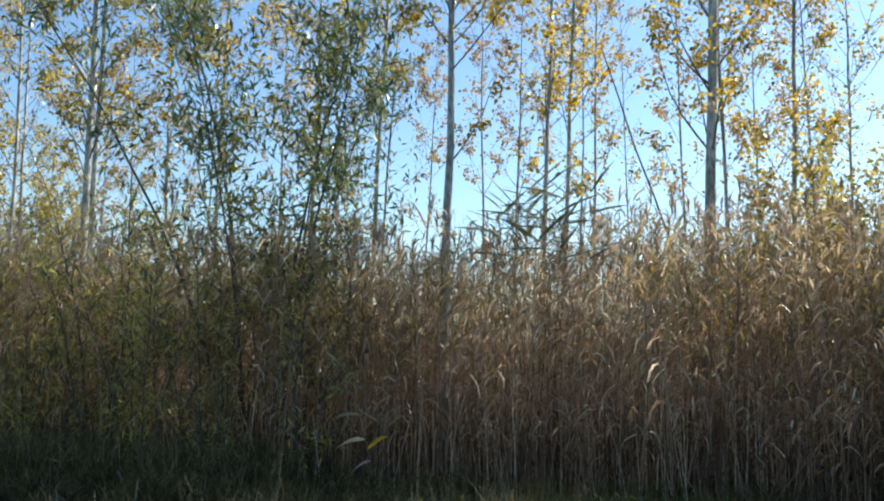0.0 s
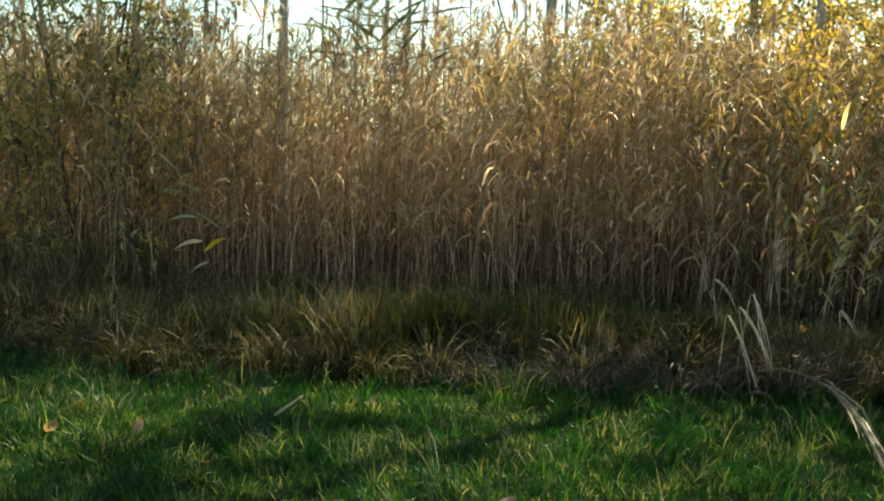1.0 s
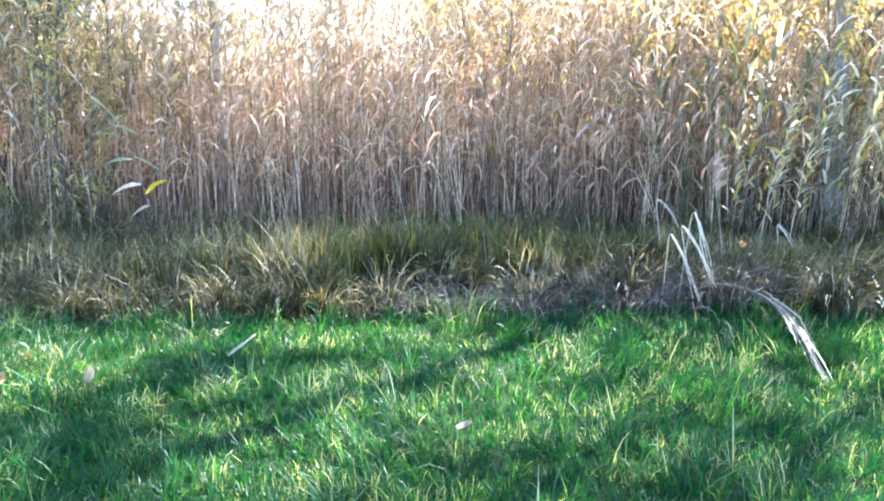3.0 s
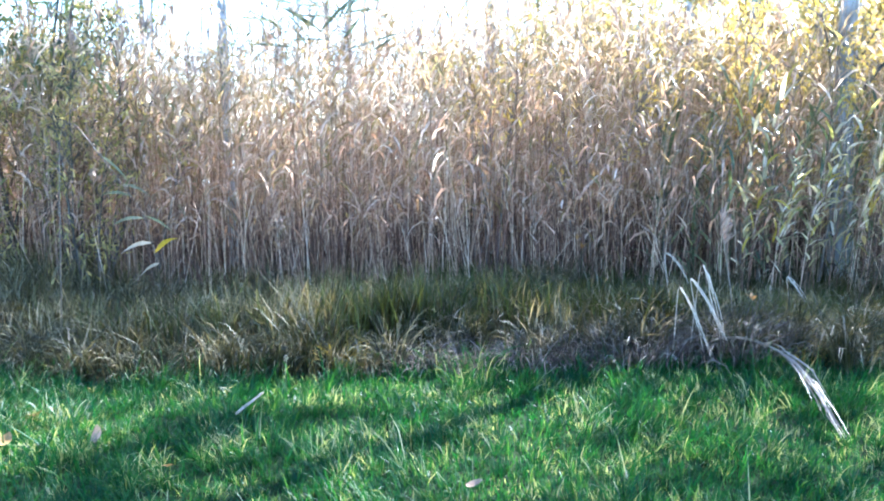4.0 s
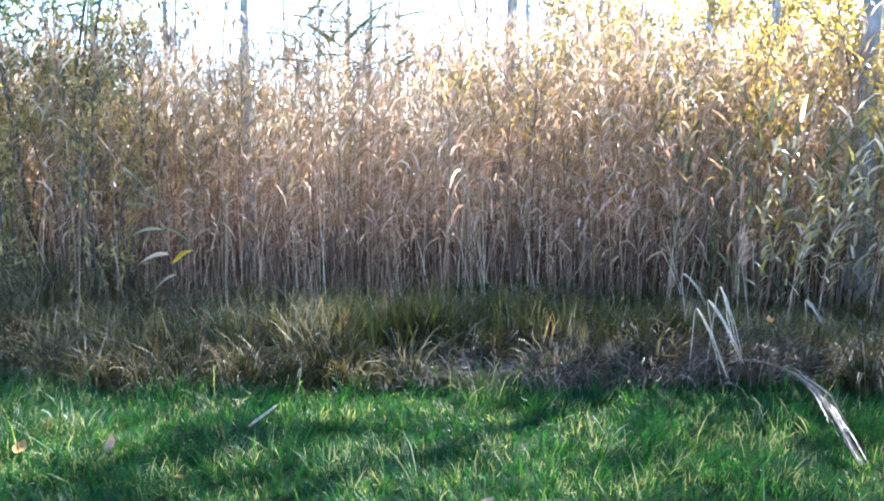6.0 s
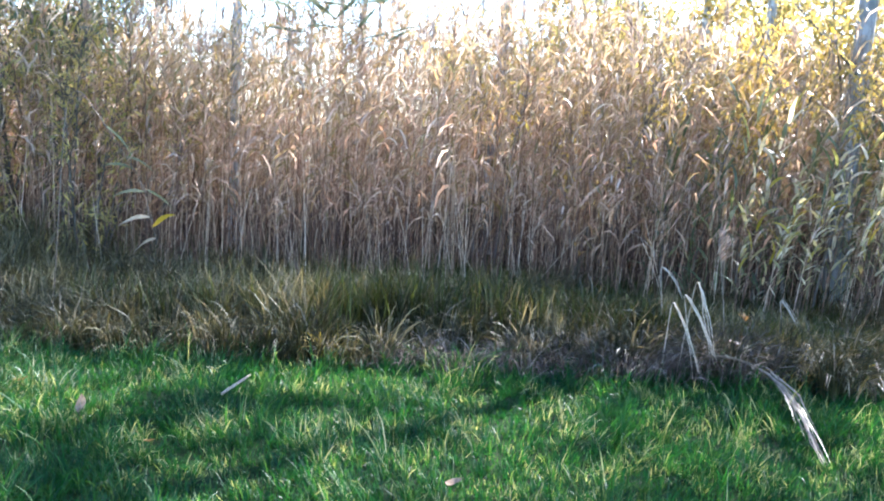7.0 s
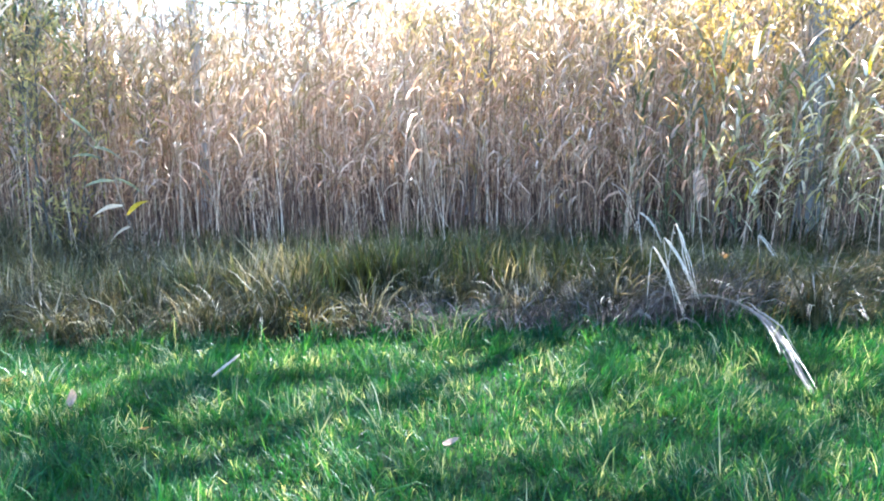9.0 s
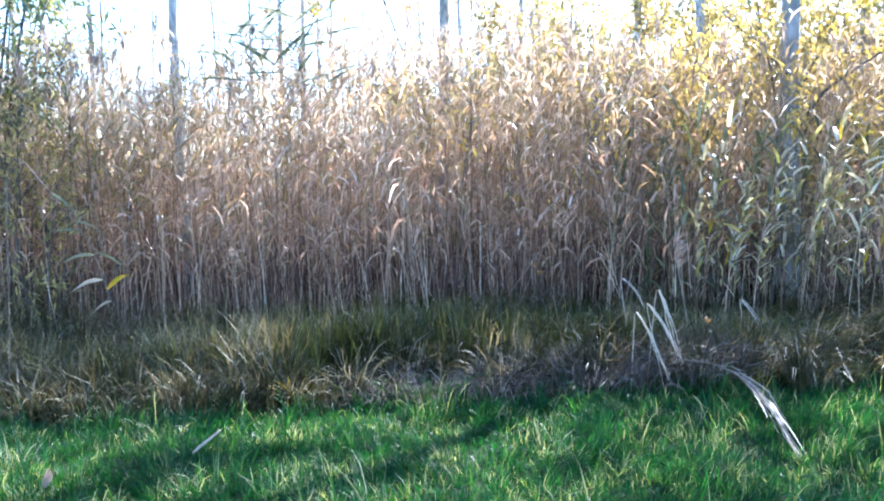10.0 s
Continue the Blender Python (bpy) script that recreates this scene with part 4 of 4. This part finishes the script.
def build_bent_reeds():
    """Bleached stems that have snapped over, the low plume and the leafy bent reed."""
    def snapped(x, y, z_top, foot_dx, tip, seed, wide_leaf=0.0048):
        root = new("bent_reed")
        z0 = float(ground_z(x, y)) - 0.02
        root.location = (x, y, z0)
        apex = np.array([foot_dx, 0.0, z_top - z0])
        end = np.array([tip[0], tip[1], tip[2]])
        t, u = np.linspace(0, 1, 9)[:, None], np.linspace(0, 1, 14)[:, None]
        up = apex[None] * t
        over = apex[None] * (1 - u) + end[None] * u
        over[:, 2] += 0.09 * (z_top - z0) * np.sin(np.pi * u[:, 0]) ** 0.7
        line = np.concatenate([up, over[1:]])
        line[1:-1] = (line[:-2] + 2 * line[1:-1] + line[2:]) / 4
        part("stem", tubes(line[None], np.linspace(0.0036, 0.0018, len(line))[None], 6), M_STRAW, root)
        g = np.random.default_rng(seed)
        for q in range(3):
            a = line[8 + q:] + np.cumsum(g.normal(0, 0.004, line[8 + q:].shape), axis=0) + np.array([[0.0, -0.004 * q, 0.0]])
            n = len(a)
            wide = unit(np.array([[0.75, 0.3 - 0.4 * q, 0.25]])) * (1.05 * wide_leaf * np.interp(np.linspace(0, 1, n), [0, 0.12, 0.4, 1], [0.4, 1.0, 0.75, 0.08]))[:, None]
            part("folded_leaf", ribbons(a[None], wide[None]), M_STRAW, root, "bleached folded leaf")
        tagged(root, "bleached white reed stem snapped over at the top", "reed", "snapped white reeds")

    snapped(1.54, 5.5, 0.565, 0.03, (0.25, -0.08, 0.06), 1)
    snapped(1.78, 5.53, 0.61, -0.13, (0.1, -0.08, 0.2), 2)
    snapped(1.67, 5.58, 0.7, 0.07, (0.22, -0.06, 0.15), 3)
    snapped(1.84, 6.6, 0.62, -0.07, (0.11, -0.06, 0.32), 4, 0.004)
    snapped(2.72, 6.4, 0.46, -0.07, (0.1, -0.05, 0.2), 5, 0.0045)
    # the low reed with a pale plume that hangs to one side
    root = new("plume_reed")
    x, y = 2.21, 6.25
    root.location = (x, y, float(ground_z(x, y)) - 0.02)
    t = np.linspace(0, 1, 10)
    line = np.stack([-0.13 * t ** 1.5, 0.0 * t, 0.86 * t], axis=-1)
    part("stem", tubes(line[None], np.linspace(0.0034, 0.0018, 10)[None], 5), M_STRAW, root)
    g = np.random.default_rng(491)
    n = 120
    foot = frames_along(line, g.uniform(0.8, 1.0, n))
    part("plume", blades(foot, g.uniform(0.07, 0.17, n), g.normal(1.5, 0.7, n), g.uniform(0.1, 0.8, n), g.uniform(0.6, 1.8, n), g.uniform(0.0015, 0.0035, n), 4,
                         [0.5, 1, 0.8, 0.1], 1.0, g), M_PLUME, root, "pale mauve feathery plume")
    tagged(root, "low reed with a pale mauve plume", "reed", "snapped white reeds")
    # the bent reed with broad pale leaves that nods over the rough grass
    root = new("nodding_reed")
    x, y = -2.82, 6.25
    root.location = (x, y, float(ground_z(x, y)) - 0.02)
    knots = np.array([[0, 0, 0], [0.03, 0, 0.6], [0.07, -0.02, 1.2], [0.12, -0.06, 1.64], [0.24, -0.12, 1.69], [0.34, -0.15, 1.58], [0.57, -0.15, 1.25],
                      [0.72, -0.15, 1.04], [0.76, -0.15, 0.81], [0.82, -0.15, 0.63]])
    t = np.linspace(0, 1, 30)
    line = np.stack([np.interp(t, np.linspace(0, 1, 10), knots[:, q]) for q in range(3)], axis=-1)
    for _ in range(2):
        line[1:-1] = (line[:-2] + 2 * line[1:-1] + line[2:]) / 4
    part("stem", tubes(line[None], np.linspace(0.0045, 0.0022, 30)[None], 5), M_GREY_STRAW, root)
    for i, (f, dx, dy, dz, half, mat) in enumerate([(0.89, -0.22, -0.04, -0.08, 0.02, M_STRAW), (0.98, -0.15, -0.07, -0.12, 0.027, M_STRAW), (0.8, -0.24, -0.04, -0.06, 0.014, M_GREY_LEAF),
                                                    (0.93, 0.17, 0.0, 0.1, 0.018, M_YELLOW_LEAF), (0.79, 0.23, 0.02, -0.16, 0.01, M_GREY_LEAF), (0.72, -0.25, 0.03, 0.0, 0.012, M_GREY_LEAF),
                                                    (0.68, 0.22, 0.02, -0.12, 0.01, M_GREY_LEAF), (0.6, 0.2, 0.02, -0.22, 0.01, M_GREY_LEAF)]):
        foot = frames_along(line, np.array([f]))[0]
        u = np.linspace(0, 1, 8)[:, None]
        blade = foot[None] + np.array([[dx, dy, dz]]) * u
        blade[:, 2] += 0.03 * np.sin(np.pi * u[:, 0])
        wide = unit(np.array([[-dz, -0.12, abs(dx)]])) * (half * np.array([0.2, 0.7, 1.0, 1.0, 0.85, 0.6, 0.3, 0.03]))[:, None]
        part("leaf", ribbons(blade[None], wide[None]), mat, root)
    tagged(root, "nodding reed with broad pale and green leaves", "reed", "snapped white reeds")


build_bent_reeds()


def build_fallen_bundle():
    """The sheaf of bleached stems that has fallen out of the bank onto the lawn."""
    g = np.random.default_rng(51)
    root = new("fallen_reed_sheaf")
    root.location = (1.88, 5.5, 0.0)
    path = np.array([[-0.1, 0.16, 0.1], [0.0, 0.0, 0.21], [0.11, -0.1, 0.225], [0.2, -0.25, 0.215], [0.245, -0.4, 0.192], [0.262, -0.6, 0.155],
                     [0.235, -0.87, 0.11], [0.14, -1.23, 0.09], [0.06, -1.58, 0.085]])
    t = np.linspace(0, 1, 26)
    mid = np.stack([np.interp(t, np.linspace(0, 1, 9), path[:, i]) for i in range(3)], axis=-1)
    for _ in range(2):
        mid[1:-1] = (mid[:-2] + 2 * mid[1:-1] + mid[2:]) / 4
    for i in range(3):
        line = mid[:20] + g.normal(0, 0.006, (1, 3)) + np.cumsum(g.normal(0, 0.0015, (20, 3)), axis=0)
        part("stem", tubes(line[None], np.linspace(0.0042, 0.0028, 20)[None], 5), M_GREY_STRAW, root)
    for i in range(24):
        a = g.uniform(0.3, 0.68)
        b = min(1.0, a + g.uniform(0.25, 0.5))
        line = frames_along(mid, np.linspace(a, b, 9))
        grow = np.linspace(0.15, 1.0, 9)[:, None] ** 0.7
        line = line + g.normal(0, [0.014, 0.02, 0.012], (1, 3)) * grow + np.cumsum(g.normal(0, 0.005, line.shape), axis=0)
        line[:, 2] = np.maximum(line[:, 2], 0.075)
        wide = g.normal(0, 1, (1, 3)) * 0.5 + np.array([[1.0, 0.3, 0.2]])
        part("leaf", ribbons(line[None], (unit(wide) * (0.0055 * np.sin(np.pi * np.linspace(0.12, 0.98, 9)))[:, None])[None]), M_GREY_STRAW, root)
    tagged(root, "fallen sheaf of bleached reed stems arching onto the lawn", "reed sheaf")


build_fallen_bundle()


def build_tufts():
    """Single tufts that stand out along the bank."""
    def tuft(x, y, n, length, mat, seed, label, half=0.003, lean=0.35, spread=0.07):
        g = np.random.default_rng(seed)
        off = g.normal(0, spread, (n, 2))
        base = np.stack([off[:, 0], off[:, 1], np.zeros(n)], axis=-1)
        v = blades(base, g.uniform(0.5, 1.0, n) * length, np.arctan2(off[:, 0], off[:, 1]) + g.normal(0, 0.8, n), np.abs(g.normal(lean, 0.2, n)),
                   g.uniform(1.0, 2.9, n), g.uniform(0.6, 1.3, n) * half, 5, [1, 1, 0.85, 0.6, 0.06], 0.8, g)
        ob = new("grass_tuft")
        part("foliage", v, mat, ob, kind="stuff")
        ob.location = (x, y, float(ground_z(x, y)) - 0.01)
        tagged(ob, label, "grass tuft", "tufts along the bank")

    grey, gold, olive = "fluffy mauve-grey dead grass tuft on the bank", "golden dead grass tuft at the lawn's edge", "straw-coloured tussock falling over on the bank"
    for i, (x, y, n, ln) in enumerate([(1.32, 5.62, 420, 0.44), (2.08, 5.7, 560, 0.52), (0.67, 5.58, 300, 0.34), (0.22, 5.58, 260, 0.3), (-0.12, 5.6, 220, 0.3),
                                       (1.75, 5.68, 260, 0.34), (0.98, 5.62, 260, 0.34), (1.5, 5.72, 320, 0.42)]):
        tuft(x, y, n, ln, M_FLUFF, 600 + i, grey, 0.003, 0.4, 0.13)
    for i, (x, y, n, ln) in enumerate([(-0.7, 5.6, 80, 0.36), (-2.12, 5.56, 70, 0.42), (-1.1, 5.5, 40, 0.28), (1.06, 5.47, 60, 0.24), (2.89, 5.6, 40, 0.3), (-0.32, 5.68, 70, 0.5),
                                       (2.4, 5.6, 60, 0.34), (-1.81, 5.5, 40, 0.3)]):
        tuft(x, y, n, ln, M_YELLOW_LEAF if i in (4,) else M_OCHRE if i == 0 else M_HAY, 620 + i, gold, 0.0044, 0.45, 0.045)
    for i, (x, y, n, ln) in enumerate([(2.45, 5.52, 60, 0.3), (2.72, 5.6, 70, 0.34), (3.05, 5.55, 60, 0.3), (3.35, 5.65, 70, 0.36), (2.6, 5.85, 60, 0.4), (3.15, 5.9, 60, 0.42)]):
        tuft(x, y, n, ln, M_GRASS if i % 2 else M_OCHRE, 670 + i, "green and ochre weeds at the lawn's edge", 0.0046, 0.4, 0.07)
    tuft(-0.66, 5.3, 16, 0.26, M_GRASS, 660, "upright tuft of long green grass at the lawn's edge", 0.0034, 0.12, 0.02)
    for i, (x, y, n, ln) in enumerate([(-2.5, 5.66, 80, 0.46), (-2.86, 5.8, 60, 0.55), (-1.49, 5.7, 80, 0.5), (-3.4, 5.7, 60, 0.45), (-0.95, 6.0, 60, 0.5), (0.1, 6.1, 50, 0.5),
                                       (0.75, 6.2, 50, 0.5), (-1.9, 6.3, 60, 0.5), (-3.0, 6.5, 60, 0.5), (3.3, 5.9, 60, 0.4)]):
        tuft(x, y, n, ln, M_HAY, 640 + i, olive, 0.004, 0.35, 0.045)


build_tufts()


def build_lawn_litter():
    """Fallen leaves, a dry reed fragment and a long pale stick."""
    g = np.random.default_rng(61)

    def leaf(x, y, size, mat, label, tilt):
        k = 9
        a = np.linspace(0, 1, k)
        w = np.sin(np.pi * a) ** 0.8 * (1 - 0.35 * a) * size * 0.42
        line = np.stack([np.zeros(k), (a - 0.5) * size, 0.18 * size * (2 * a - 1) ** 2], axis=-1)
        left = np.stack([line[:, 0] - w, line[:, 1], line[:, 2] + w * 0.35], axis=-1)
        right = np.stack([line[:, 0] + w, line[:, 1], line[:, 2] + w * 0.35], axis=-1)
        v = np.stack([left, line, right], axis=1).reshape(-1, 3)
        i = np.arange(k - 1)[:, None] * 3
        q = np.concatenate([i + np.array([[0, 1, 4, 3]]), i + np.array([[1, 2, 5, 4]])])
        ob = new("fallen_leaf", mesh_from("fallen_leaf", v, q, mat))
        ob.matrix_world = pose(x, y, float(ground_z(x, y)) + 0.075, tilt, g.normal(0, 12), g.uniform(0, 360))
        tagged(ob, label, "fallen leaf", "fallen leaves on the lawn")

    orange, tan = "curled orange fallen leaf lying on the grass", "curled tan fallen leaf lying on the grass"
    for x, y, size, mat, label, tilt in [(-2.16, 4.43, 0.1, M_ORANGE_LEAF, orange, 20), (-2.12, 4.03, 0.09, M_ORANGE_LEAF, orange, 30), (-1.7, 4.11, 0.1, M_TAN_LEAF, tan, 55),
                                         (0.15, 3.5, 0.09, M_TAN_LEAF, tan, 25), (-1.22, 3.68, 0.07, M_ORANGE_LEAF, orange, 20), (-1.15, 5.88, 0.09, M_ORANGE_LEAF, orange, 50),
                                         (2.95, 5.45, 0.09, M_ORANGE_LEAF, orange, 30)]:
        leaf(x, y, size, mat, label, tilt)
    stick = new("dry_reed_piece")
    stick.location = (-1.09, 4.43, 0.085)
    t = np.linspace(0, 1, 6)[:, None]
    line = np.array([[0, 0, 0.0]]) * (1 - t) + np.array([[0.08, 0.3, 0.02]]) * t
    part("stem", tubes(line[None], np.full((1, 6), 0.007), 6), M_STRAW, stick)
    part("leaf", ribbons((line + np.array([[0.012, 0.0, 0.012]]))[None], (np.array([[1.0, -0.25, 0.3]]) * (0.02 * np.array([0.3, 1, 0.9, 0.7, 0.5, 0.1]))[:, None])[None]), M_STRAW, stick)
    tagged(stick, "broken piece of dry straw-coloured reed on the grass", "reed piece")
    rod = new("fallen_reed", mesh_from("fallen_reed", *tubes(np.stack([np.linspace(0, 1.0, 9), np.linspace(0, 0.12, 9), 0.05 * np.sin(np.linspace(0.2, 3.0, 9))], axis=-1)[None],
                                                                       np.linspace(0.0034, 0.002, 9)[None], 6), M_GREY_STRAW))
    rod.location = (2.8, 6.1, 0.16)
    tagged(rod, "long pale fallen reed stem lying across the bank", "reed")
    # bright leaves caught in the reeds
    for i, (x, y, z, mat) in enumerate([(1.26, 7.45, 0.55, M_ORANGE_LEAF), (2.15, 5.75, 0.4, M_ORANGE_LEAF), (2.95, 5.55, 0.17, M_YELLOW_LEAF), (1.22, 7.5, 0.62, M_ORANGE_LEAF)]):
        herb = new("weed_sprig")
        herb.location = (x, y, float(ground_z(x, y)) - 0.02)
        top = z - float(ground_z(x, y)) + 0.02
        stem = arcs(np.zeros((1, 3)), np.array([top]), np.array([1.0]), np.array([0.0]), np.array([0.1]), 6)
        part("stem", tubes(stem, np.full((1, 6), 0.0025), 4), M_DRY, herb)
        for q in range(4):
            one_blade("leaf", herb, mat, stem[0, -1], 0.075, q * 1.6, 0.6, 1.0, 0.013, 5, (0.2, 0.8, 1.0, 0.7, 0.05), 0.4, 700 + i * 5 + q)
        tagged(herb, "thin weed sprig with bright orange-yellow leaves", "weed", "bright weed sprigs")


build_lawn_litter()


def build_leaning_branch():
    """The dead branch that leans against the poplar, and the bough across the front trunk's side."""
    for (x0, z0, x1, z1, y, r) in [(0.55, 2.9, -0.75, 5.5, 11.0, 0.022)]:
        t = np.linspace(0, 1, 9)[:, None]
        g = np.random.default_rng(int(r * 10000))
        foot = np.array([[x0 - (x1 - x0) * z0 / (z1 - z0) * 0.45, y, -0.02 + float(ground_z(x0, y))]])
        line = foot * (1 - t) + np.array([[x1, y, z1]]) * t + np.cumsum(g.normal(0, 0.02, (9, 3)), axis=0) * t
        root = new("leaning_branch", mesh_from("leaning_branch", *tubes(line[None], (r * (1 - 0.6 * t[:, 0]))[None], 6), M_DARK_BARK))
        tagged(root, "thin bare dark branch leaning among the poplars", "branch")


    k = np.array([(3.72, 7.9, 0.05), (3.66, 7.9, 1.2), (3.6, 7.9, 2.22), (3.47, 7.9, 2.67), (3.42, 7.9, 3.0), (3.34, 7.9, 3.9)])
    t = np.linspace(0, 1, 16)
    line = np.stack([np.interp(t, np.linspace(0, 1, 6), k[:, q]) for q in range(3)], axis=-1)
    line[1:-1] = (line[:-2] + 2 * line[1:-1] + line[2:]) / 4
    ob = new("sapling", mesh_from("sapling", *tubes(line[None], np.linspace(0.013, 0.006, 16)[None], 6), M_DARK_BARK))
    tagged(ob, "thin bare dark sapling stem beside the stout poplar", "sapling", "saplings in the reeds")


build_leaning_branch()
